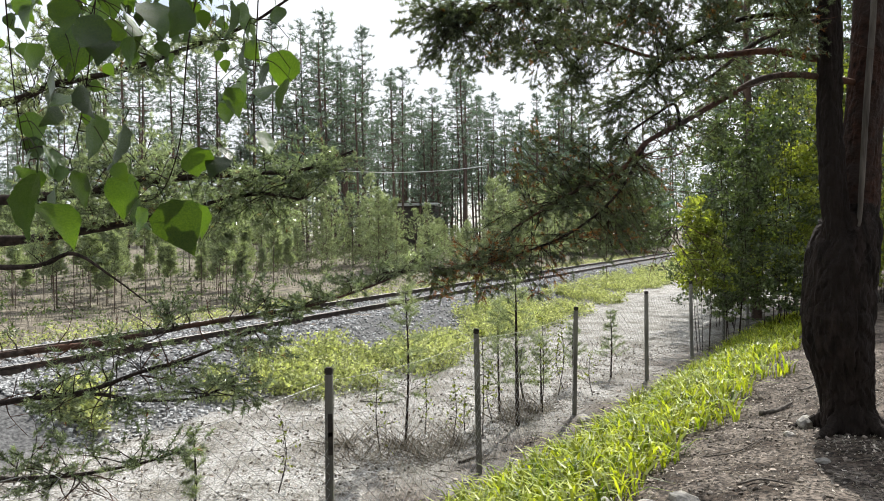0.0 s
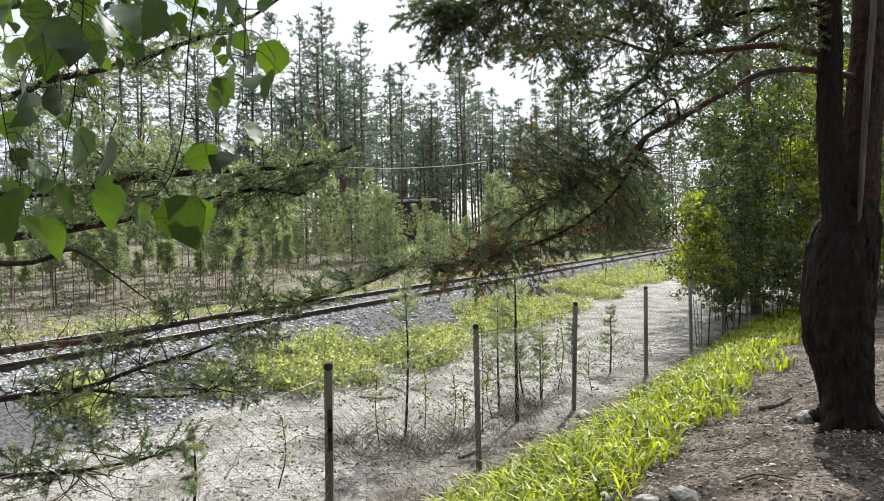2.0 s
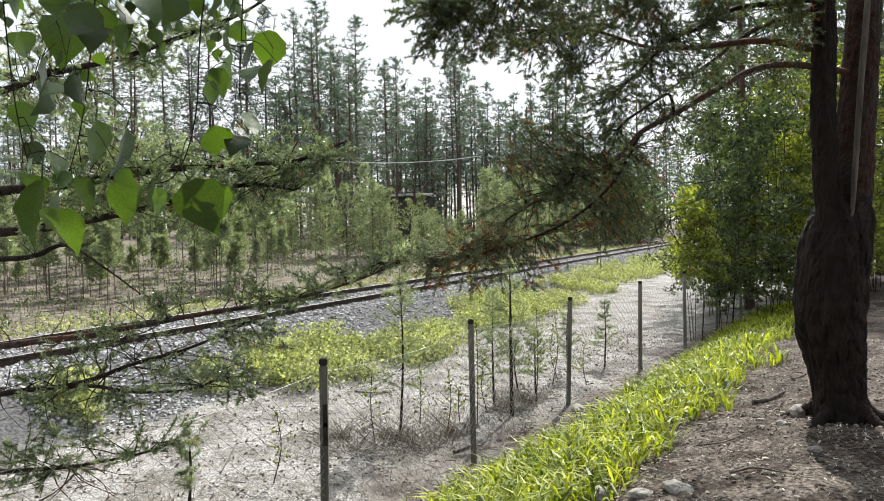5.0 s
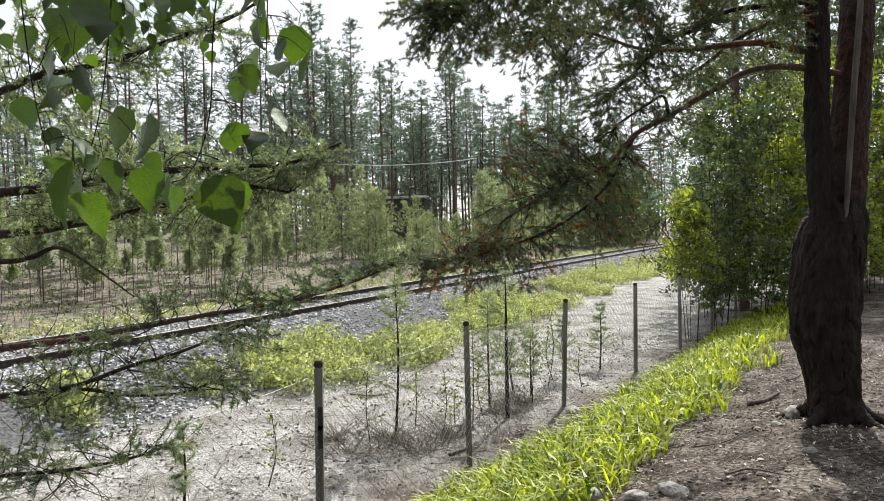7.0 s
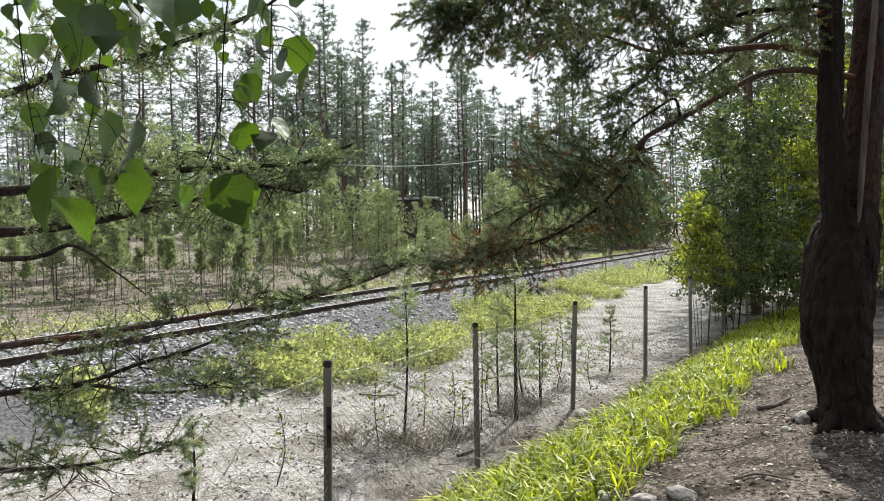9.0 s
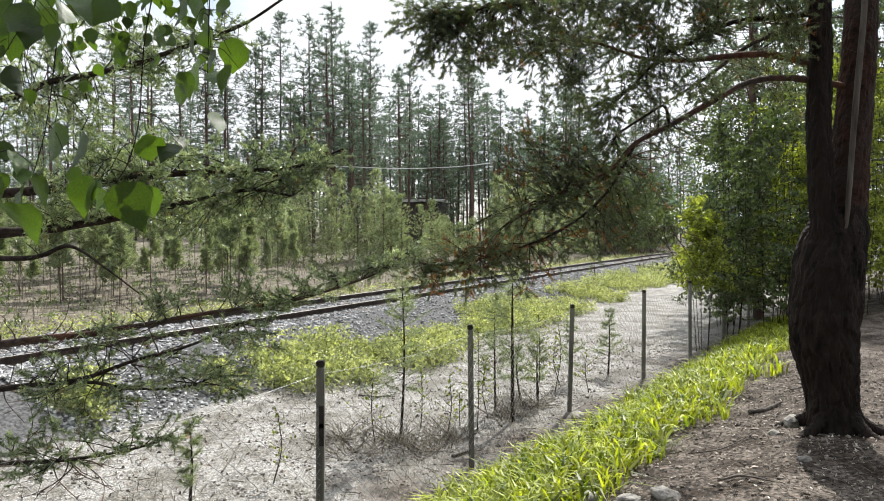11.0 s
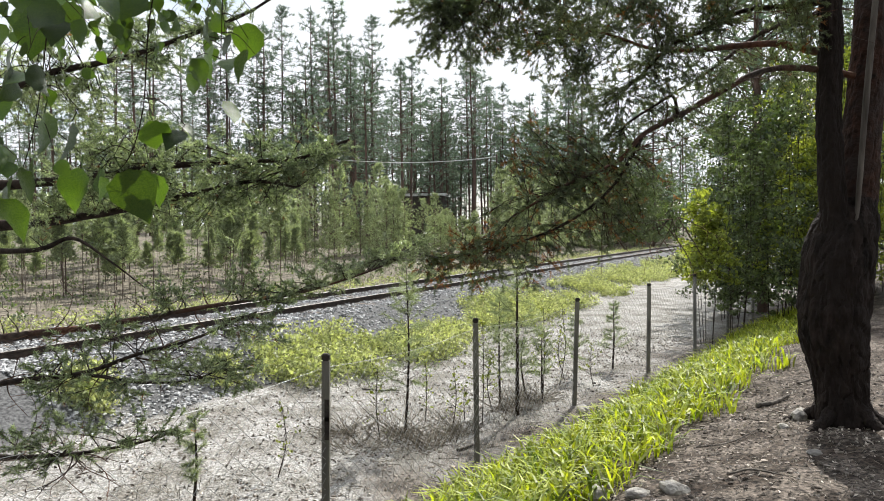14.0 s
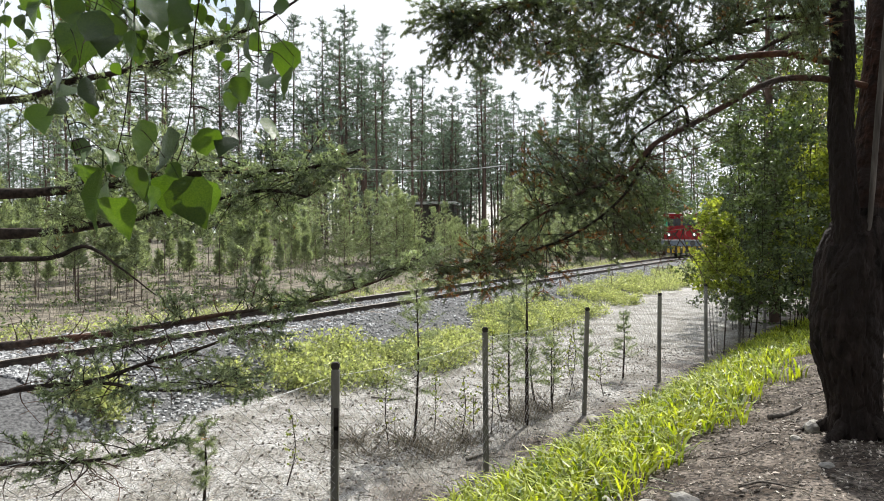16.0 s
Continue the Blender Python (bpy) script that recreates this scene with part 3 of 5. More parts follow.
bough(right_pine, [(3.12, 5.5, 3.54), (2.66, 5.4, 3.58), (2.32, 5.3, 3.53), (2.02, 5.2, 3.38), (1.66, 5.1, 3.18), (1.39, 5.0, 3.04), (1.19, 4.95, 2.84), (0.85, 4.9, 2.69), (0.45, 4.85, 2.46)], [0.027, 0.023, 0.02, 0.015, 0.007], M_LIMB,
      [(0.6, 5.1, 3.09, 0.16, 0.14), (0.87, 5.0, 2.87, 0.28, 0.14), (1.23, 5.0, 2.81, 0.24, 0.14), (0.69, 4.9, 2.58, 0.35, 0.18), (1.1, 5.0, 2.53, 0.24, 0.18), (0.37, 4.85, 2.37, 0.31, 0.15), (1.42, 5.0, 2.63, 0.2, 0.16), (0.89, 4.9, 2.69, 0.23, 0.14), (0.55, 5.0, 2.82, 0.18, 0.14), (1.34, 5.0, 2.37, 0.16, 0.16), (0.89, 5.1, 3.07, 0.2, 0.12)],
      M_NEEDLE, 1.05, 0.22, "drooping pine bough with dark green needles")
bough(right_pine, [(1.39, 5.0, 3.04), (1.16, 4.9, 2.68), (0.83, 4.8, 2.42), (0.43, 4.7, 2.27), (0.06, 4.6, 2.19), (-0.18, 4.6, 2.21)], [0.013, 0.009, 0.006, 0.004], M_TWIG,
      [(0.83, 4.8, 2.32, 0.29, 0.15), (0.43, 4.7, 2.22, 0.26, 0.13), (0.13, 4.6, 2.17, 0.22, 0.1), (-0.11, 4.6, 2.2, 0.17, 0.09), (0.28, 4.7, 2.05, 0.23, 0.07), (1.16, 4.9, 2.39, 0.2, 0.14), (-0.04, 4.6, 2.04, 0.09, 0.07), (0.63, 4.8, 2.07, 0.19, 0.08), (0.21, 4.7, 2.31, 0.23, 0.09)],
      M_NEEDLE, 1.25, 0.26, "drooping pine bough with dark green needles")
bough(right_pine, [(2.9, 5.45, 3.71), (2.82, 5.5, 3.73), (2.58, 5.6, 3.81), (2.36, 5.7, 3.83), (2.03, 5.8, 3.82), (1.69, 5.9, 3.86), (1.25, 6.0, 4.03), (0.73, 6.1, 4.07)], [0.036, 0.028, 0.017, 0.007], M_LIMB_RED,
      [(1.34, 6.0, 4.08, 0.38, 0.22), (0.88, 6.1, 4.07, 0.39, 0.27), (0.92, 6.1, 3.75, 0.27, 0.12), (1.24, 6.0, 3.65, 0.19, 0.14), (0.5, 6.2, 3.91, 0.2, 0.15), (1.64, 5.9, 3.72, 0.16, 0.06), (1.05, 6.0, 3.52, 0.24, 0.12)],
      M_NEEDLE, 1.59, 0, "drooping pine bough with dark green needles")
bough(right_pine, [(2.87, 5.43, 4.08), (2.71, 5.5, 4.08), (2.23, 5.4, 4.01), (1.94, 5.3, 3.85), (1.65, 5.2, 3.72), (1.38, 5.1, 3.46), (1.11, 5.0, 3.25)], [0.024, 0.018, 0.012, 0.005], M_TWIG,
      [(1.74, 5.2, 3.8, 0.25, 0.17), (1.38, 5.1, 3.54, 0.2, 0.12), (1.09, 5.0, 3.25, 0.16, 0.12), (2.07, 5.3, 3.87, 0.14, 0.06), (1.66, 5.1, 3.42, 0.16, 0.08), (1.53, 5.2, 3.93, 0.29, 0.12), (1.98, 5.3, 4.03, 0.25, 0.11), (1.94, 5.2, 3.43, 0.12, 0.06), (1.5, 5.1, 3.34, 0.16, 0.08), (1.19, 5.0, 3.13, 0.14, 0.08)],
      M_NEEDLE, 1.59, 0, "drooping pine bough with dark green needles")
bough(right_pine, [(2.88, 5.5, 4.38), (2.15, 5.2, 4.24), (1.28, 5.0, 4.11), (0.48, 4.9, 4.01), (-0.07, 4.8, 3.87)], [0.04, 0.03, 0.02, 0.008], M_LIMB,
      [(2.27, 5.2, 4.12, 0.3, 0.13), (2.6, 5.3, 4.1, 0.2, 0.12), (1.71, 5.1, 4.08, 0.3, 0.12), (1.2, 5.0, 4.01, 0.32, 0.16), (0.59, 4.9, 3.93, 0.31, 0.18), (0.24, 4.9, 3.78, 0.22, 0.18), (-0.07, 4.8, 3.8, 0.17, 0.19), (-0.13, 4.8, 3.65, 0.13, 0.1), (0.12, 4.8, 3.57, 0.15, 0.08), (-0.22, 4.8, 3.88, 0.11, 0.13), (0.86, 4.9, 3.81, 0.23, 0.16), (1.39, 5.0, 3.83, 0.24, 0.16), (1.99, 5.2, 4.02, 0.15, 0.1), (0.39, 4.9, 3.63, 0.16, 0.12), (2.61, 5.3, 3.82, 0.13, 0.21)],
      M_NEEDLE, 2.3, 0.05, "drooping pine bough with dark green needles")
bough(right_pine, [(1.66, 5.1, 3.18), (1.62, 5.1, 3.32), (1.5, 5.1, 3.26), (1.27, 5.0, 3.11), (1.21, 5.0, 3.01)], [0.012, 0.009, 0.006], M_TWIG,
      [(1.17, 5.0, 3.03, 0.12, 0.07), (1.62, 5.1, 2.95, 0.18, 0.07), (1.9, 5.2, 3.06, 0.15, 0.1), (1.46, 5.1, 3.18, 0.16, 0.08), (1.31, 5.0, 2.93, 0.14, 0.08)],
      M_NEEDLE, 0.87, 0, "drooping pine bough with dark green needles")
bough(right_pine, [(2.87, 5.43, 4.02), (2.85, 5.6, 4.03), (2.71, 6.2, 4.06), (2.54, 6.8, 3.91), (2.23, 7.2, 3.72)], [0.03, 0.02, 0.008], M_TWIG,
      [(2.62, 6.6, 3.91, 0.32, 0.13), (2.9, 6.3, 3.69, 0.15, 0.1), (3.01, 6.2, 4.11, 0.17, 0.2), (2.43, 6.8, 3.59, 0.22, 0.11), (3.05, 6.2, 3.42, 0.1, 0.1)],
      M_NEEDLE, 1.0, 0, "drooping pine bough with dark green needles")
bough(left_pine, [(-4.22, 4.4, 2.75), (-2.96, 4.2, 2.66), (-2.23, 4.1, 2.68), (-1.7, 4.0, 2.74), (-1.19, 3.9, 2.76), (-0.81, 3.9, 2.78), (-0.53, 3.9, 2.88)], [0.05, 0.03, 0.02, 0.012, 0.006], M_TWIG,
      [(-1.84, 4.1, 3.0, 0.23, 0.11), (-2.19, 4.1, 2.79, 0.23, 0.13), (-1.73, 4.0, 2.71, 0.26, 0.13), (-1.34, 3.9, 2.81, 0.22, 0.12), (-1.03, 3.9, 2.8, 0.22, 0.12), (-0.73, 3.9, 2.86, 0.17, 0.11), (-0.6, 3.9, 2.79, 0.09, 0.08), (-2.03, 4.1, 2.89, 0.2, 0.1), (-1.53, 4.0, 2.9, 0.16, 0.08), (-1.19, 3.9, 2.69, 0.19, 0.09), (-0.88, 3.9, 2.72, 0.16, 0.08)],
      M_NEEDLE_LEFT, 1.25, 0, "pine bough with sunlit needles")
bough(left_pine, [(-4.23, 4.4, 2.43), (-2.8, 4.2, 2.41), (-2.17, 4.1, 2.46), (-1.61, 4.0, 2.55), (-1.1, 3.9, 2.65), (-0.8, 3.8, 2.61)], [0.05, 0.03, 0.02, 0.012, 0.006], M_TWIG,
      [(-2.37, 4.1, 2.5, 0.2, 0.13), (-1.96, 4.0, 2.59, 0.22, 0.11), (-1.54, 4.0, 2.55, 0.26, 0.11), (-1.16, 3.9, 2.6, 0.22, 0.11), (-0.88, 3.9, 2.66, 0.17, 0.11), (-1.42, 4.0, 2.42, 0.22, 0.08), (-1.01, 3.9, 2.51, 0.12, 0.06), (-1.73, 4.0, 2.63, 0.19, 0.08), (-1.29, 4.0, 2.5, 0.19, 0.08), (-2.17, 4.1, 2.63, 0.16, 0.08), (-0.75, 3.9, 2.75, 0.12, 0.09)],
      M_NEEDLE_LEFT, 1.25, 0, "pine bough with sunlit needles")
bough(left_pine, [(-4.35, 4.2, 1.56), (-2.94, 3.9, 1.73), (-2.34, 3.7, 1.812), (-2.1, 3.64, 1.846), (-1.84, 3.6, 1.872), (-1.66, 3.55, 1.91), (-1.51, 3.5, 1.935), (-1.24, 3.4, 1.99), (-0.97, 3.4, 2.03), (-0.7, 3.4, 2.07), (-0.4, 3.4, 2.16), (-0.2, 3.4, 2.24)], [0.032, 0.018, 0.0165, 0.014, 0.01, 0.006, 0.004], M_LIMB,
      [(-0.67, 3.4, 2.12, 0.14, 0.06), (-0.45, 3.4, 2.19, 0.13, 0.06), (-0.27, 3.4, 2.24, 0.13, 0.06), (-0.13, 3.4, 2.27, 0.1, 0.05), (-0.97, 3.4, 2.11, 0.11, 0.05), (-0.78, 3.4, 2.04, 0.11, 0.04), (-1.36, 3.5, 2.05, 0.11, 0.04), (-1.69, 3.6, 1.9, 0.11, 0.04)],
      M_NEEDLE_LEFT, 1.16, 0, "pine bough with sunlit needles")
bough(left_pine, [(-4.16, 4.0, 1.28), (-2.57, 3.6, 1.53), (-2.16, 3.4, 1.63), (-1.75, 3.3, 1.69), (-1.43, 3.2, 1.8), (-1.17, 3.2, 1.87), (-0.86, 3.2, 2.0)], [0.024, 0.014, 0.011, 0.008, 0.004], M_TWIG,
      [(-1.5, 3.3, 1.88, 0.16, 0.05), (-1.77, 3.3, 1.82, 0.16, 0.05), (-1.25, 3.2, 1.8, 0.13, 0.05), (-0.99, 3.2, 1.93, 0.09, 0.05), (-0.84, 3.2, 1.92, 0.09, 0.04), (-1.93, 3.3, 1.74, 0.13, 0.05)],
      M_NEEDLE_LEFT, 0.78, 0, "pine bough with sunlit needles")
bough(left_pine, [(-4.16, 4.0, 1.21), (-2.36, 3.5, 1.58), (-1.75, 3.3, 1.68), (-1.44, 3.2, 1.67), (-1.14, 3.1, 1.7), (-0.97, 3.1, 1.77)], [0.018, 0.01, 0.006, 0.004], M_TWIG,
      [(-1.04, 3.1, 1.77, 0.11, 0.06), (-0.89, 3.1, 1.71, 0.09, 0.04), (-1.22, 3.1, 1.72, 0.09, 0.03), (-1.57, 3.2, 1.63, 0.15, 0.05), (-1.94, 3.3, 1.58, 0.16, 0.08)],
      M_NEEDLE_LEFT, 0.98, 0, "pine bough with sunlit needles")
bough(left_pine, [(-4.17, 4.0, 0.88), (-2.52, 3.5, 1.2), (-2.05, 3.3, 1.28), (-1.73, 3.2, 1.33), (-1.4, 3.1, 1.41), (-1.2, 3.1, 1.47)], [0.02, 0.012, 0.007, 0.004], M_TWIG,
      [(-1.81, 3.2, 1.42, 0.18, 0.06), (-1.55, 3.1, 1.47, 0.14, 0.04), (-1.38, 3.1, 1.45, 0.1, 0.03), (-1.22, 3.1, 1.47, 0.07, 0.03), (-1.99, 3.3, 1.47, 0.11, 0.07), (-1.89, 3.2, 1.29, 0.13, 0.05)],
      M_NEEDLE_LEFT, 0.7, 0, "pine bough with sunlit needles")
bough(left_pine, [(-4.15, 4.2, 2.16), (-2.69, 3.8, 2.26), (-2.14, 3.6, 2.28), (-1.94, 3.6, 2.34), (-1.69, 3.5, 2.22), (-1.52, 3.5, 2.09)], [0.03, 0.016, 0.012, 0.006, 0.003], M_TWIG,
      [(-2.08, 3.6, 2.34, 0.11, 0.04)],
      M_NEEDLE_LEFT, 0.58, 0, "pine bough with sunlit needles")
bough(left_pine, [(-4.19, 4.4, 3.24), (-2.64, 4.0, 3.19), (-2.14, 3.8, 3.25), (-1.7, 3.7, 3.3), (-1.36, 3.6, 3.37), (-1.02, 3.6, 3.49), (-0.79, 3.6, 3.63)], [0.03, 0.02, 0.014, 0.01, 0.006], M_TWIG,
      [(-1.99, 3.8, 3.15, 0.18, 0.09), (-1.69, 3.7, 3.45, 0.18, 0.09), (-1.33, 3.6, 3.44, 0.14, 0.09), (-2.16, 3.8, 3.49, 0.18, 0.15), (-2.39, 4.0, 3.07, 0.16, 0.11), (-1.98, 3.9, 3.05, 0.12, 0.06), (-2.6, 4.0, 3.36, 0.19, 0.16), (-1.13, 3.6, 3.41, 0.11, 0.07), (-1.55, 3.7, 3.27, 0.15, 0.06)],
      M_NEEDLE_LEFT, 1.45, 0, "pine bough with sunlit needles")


def bare_twigs(tree, line, count, length, seed, droop=0.3):
    """Dead side twigs without needles, forked and curling, along a line."""
    rg = np.random.default_rng(seed)
    way = curve_points(line, 6)
    s0, s1, rr = [], [], []
    for _ in range(count):
        p = way[rg.integers(len(way))]
        w = unit(rg.normal(size=3) * np.array([1, 0.7, 0.8]) + np.array([0.5, 0, -droop]))
        turn = rg.normal(size=3) * 0.35
        ln = length * (0.4 + 0.9 * rg.random())
        for k in range(6):
            e = p + w * ln / 6
            s0.append(p)
            s1.append(e)
            rr.append(0.0042 - 0.0005 * k)
            if k > 1 and rg.random() < 0.7:
                s0.append(e)
                s1.append(e + unit(w + rg.normal(size=3) * 0.8) * ln * 0.25)
                rr.append(0.0018)
            p, w = e, unit(w + turn * 0.5 + rg.normal(size=3) * 0.12)
    v, f = sticks(s0, s1, np.array(rr), np.array(rr) * 0.7, 4)
    tagged(link("dead_twigwork", mesh_of("dead_twigwork", v, f, M_LIMB), tree, "bare grey dead twigs"), kind="stuff")


bare_twigs(left_pine, [(-2.7, 3.8, 1.76), (-2.1, 3.64, 1.85), (-1.5, 3.5, 1.94), (-1.0, 3.4, 2.03)], 26, 0.26, 71, -0.15)
bare_twigs(left_pine, [(-2.3, 3.5, 1.6), (-1.75, 3.3, 1.69), (-1.3, 3.2, 1.83)], 22, 0.26, 72, 0.1)
bare_twigs(left_pine, [(-2.3, 3.4, 1.24), (-2.0, 3.3, 1.29), (-1.7, 3.2, 1.33)], 20, 0.3, 73, 0.5)
bare_twigs(right_pine, [(2.3, 5.3, 3.53), (1.9, 5.17, 3.32), (1.5, 5.05, 3.1), (1.2, 4.95, 2.85)], 26, 0.42, 74, 0.2)
bare_twigs(right_pine, [(2.6, 5.6, 3.81), (2.1, 5.8, 3.82), (1.6, 5.9, 3.88)], 26, 0.45, 75, 0.3)
bare_twigs(right_pine, [(1.1, 4.9, 2.5), (1.4, 5.0, 2.4), (1.65, 5.05, 2.45)], 18, 0.42, 77, 1.2)
bare_twigs(right_pine, [(2.8, 5.4, 3.95), (2.3, 5.3, 3.98), (1.9, 5.3, 3.85)], 18, 0.4, 76, 0.3)

# the crown above, out of view: boughs added to cast shade and block skylight
for k in range(15):
    a, z = k * 2.4, 4.9 + k * 0.4
    r = 3.0 - k * 0.14
    tip = (3.1 + r * math.cos(a), 5.6 + r * math.sin(a), z + 0.3)
    half = (3.1 + r * 0.55 * math.cos(a), 5.6 + r * 0.55 * math.sin(a), z + 0.25)
    bough(right_pine, [(3.15, 5.6, z - 0.1), half, tip], [0.035, 0.02, 0.008], M_BARK_RED, [(*half, 0.55, 0.25), (*tip, 0.6, 0.25)], M_NEEDLE, 0.5, 0, "unseen high bough of the crown, added for shade", 2.0)


# ---- forest beyond the railway ----
def far_pine(seed, height, base):
    """A tall forest pine: bare trunk, whorled crown of clumped needles."""
    global RNG
    keep, RNG = RNG, np.random.default_rng(seed)
    tree = new("forest_pine")
    bend = RNG.normal(size=2) * 0.25
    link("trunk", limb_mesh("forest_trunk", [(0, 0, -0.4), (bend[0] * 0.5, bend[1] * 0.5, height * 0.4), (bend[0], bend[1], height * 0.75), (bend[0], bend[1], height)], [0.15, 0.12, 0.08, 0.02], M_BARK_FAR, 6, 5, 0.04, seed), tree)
    s0, s1, rr, tc, td = [], [], [], [], []
    z = height * base
    while z < height * 0.985:
        k = (z / height - base) / (1 - base)
        r = 3.3 * min(1.0, 0.45 + k * 2.2, 0.12 + (1 - k) * 1.9) * (0.5 + 0.6 * RNG.random())
        for a in RNG.random(RNG.integers(2, 6)) * 6.28:
            o = np.array([bend[0], bend[1], z])
            w = np.array([math.cos(a), math.sin(a), -0.08 + 0.5 * k + 0.12 * RNG.normal()])
            rr_ = r * (0.6 + 0.5 * RNG.random())
            s0.append(o)
            s1.append(o + w * rr_)
            rr.append(0.03)
            if RNG.random() < 0.2 and k < 0.35:
                continue
            for t in (0.5, 0.8, 1.0):
                tc.append(o + w * rr_ * t + RNG.normal(size=3) * np.array([0.22, 0.22, 0.06]))
                td.append(unit(w * 0.8 + [0, 0, 0.25]))
        z += 0.3 + 0.36 * RNG.random()
    tc += [np.array([bend[0], bend[1], height * t]) for t in (0.96, 0.98, 1.0)]
    td += [np.array([0, 0, 1.0])] * 3
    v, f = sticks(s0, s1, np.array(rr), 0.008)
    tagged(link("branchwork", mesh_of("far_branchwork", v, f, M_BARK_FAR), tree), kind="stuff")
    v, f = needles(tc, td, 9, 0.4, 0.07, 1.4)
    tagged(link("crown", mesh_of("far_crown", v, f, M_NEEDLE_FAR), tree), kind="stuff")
    RNG = keep
    return tagged(tree, "tall slender forest pine with a bare trunk and airy crown", "tree", "pines of the far forest")


PINES = [far_pine(100 + i, h, b) for i, (h, b) in enumerate([(20, 0.42), (22, 0.5), (18, 0.35), (23, 0.3), (19, 0.55), (21, 0.38), (16, 0.25)])]
LOW = [far_pine(120 + i, h, b) for i, (h, b) in enumerate([(10, 0.08), (12.5, 0.15), (8.5, 0.05)])]
used = set()


def plant(kinds, i, x, y, scale, turn):
    ob = kinds[i % len(kinds)]
    m = pose(x, y, gz(x, y) - 0.05, 0, 0, turn)
    if ob.name not in used:
        used.add(ob.name)
        ob.matrix_basis = m
    else:
        ob = copy_thing(ob, m)
    ob.scale = (scale, scale, scale)
    return ob


spots = np.random.default_rng(21)
count = 0
# prominent trees at the forest's edge
for i, (x, y, k) in enumerate([(-9.3, 75, 1.0), (-13.6, 75, 0.96), (-5.6, 72, 0.86), (-23, 70, 1.05), (-29, 66, 1.0), (-19.5, 78, 1.08), (-1.2, 82, 0.8), (3.5, 84, 0.85)]):
    plant(PINES, [3, 0, 5, 1, 4, 3, 2, 5][i], x, y, k, i * 70)
while count < 138:
    y = 58 + 85 * spots.random()
    x = y * (-0.75 + 1.12 * spots.random())
    q = float(track_side(x, y))
    if q > -20 or (x / y > 0.05 and y < 84) or (-0.62 < x / y < -0.2 and spots.random() < 0.25):
        continue
    plant(PINES, int(spots.integers(7)), x, y, (0.82 + 0.3 * spots.random()) * (0.85 if x / y > -0.15 else 1), spots.random() * 360)
    count += 1
for i in range(60):
    y = 62 + 50 * spots.random()
    x = y * (-0.7 + 0.85 * spots.random())
    if track_side(x, y) < -26:
        plant(LOW, i, x, y, 0.8 + 0.4 * spots.random(), spots.random() * 360)
for i in range(46):
    y = 70 + 60 * spots.random()
    x = y * (0.08 + 0.36 * spots.random())
    if track_side(x, y) < -6:
        plant(LOW, i, x, y, 0.8 + 0.5 * spots.random(), spots.random() * 360)
count = 0
# wood where the railway bends away, and behind the bank
while count < 40:
    y = 66 + 80 * spots.random()
    x = y * (0.15 + 0.75 * spots.random())
    q = float(track_side(x, y))
    if -5 < q < 6 or (q > 0 and x / y < 0.42):
        continue
    plant(PINES, int(spots.integers(7)), x, y, 0.6 + 0.35 * spots.random(), spots.random() * 360)
    count += 1
# the last seven stand out of view, added to cut the skylight from behind
for x, y, k in [(13, 16, 0.5), (16, 22, 0.55), (11.5, 21, 0.45), (9.5, 12.5, 0.4), (19, 27, 0.6), (8.2, 9.5, 0.36), (-7, -5, 0.6), (-2, -8, 0.7), (4, -6, 0.65), (9, -2, 0.6), (7, 3, 0.5), (-9, 0, 0.55), (1, -4.5, 0.5)]:
    plant(PINES, int(spots.integers(7)), x, y, k, spots.random() * 360)


def joined_wood(name, kinds, places, label):
    """Distant or enclosing trees that nobody could count, in one object."""
    wood_of = {}
    for i, (x, y, scale, turn) in enumerate(places):
        base = np.array([x, y, gz(x, y) - 0.05])
        c, d = math.cos(math.radians(turn)) * scale, math.sin(math.radians(turn)) * scale
        for child in kinds[i % len(kinds)].children:
            me = child.data
            me.calc_loop_triangles()
            co, tri = np.empty(len(me.vertices) * 3), np.empty(len(me.loop_triangles) * 3, np.int32)
            me.vertices.foreach_get("co", co)
            me.loop_triangles.foreach_get("vertices", tri)
            co = co.reshape(-1, 3) @ np.array([[c, d, 0], [-d, c, 0], [0, 0, scale]]) + base
            wood_of.setdefault(me.materials[0].name, []).append((co, tri.reshape(-1, 3)))
    top = tagged(new(name), label, "trees", kind="stuff")
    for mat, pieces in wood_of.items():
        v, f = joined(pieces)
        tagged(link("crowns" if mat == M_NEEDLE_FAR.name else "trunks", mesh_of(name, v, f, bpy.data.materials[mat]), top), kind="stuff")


wood = np.random.default_rng(33)
depths = 96 + 44 * wood.random(46)
joined_wood("distant_wood", LOW, [(y * (-0.68 + 0.92 * (i + wood.random()) / 46), y, 1.0 + 0.35 * wood.random(), wood.random() * 360) for i, y in enumerate(depths)], "dim pines deep in the far forest, tinted blue-green for haze")
for i in range(14):
    y = 76 + 24 * wood.random()
    plant(PINES, int(wood.integers(7)), y * (-0.16 + 0.17 * (i + wood.random()) / 14), y, 0.82 + 0.14 * wood.random(), wood.random() * 360)
for i in range(20):
    y = 80 + 26 * wood.random()
    plant(PINES, int(wood.integers(7)), y * (0.01 + 0.19 * (i + wood.random()) / 20), y, 0.82 + 0.2 * wood.random(), wood.random() * 360)


def ring(first, sweep_by, count, r_lo, r_hi, k_lo, k_hi):
    """Places round the back of the clearing."""
    out = []
    for i in range(count):
        a, r = math.radians(first + sweep_by * (i + 0.5) / count), r_lo + (r_hi - r_lo) * wood.random()
        out.append((r * math.cos(a), r * math.sin(a), k_lo + (k_hi - k_lo) * wood.random(), wood.random() * 360))
    return out


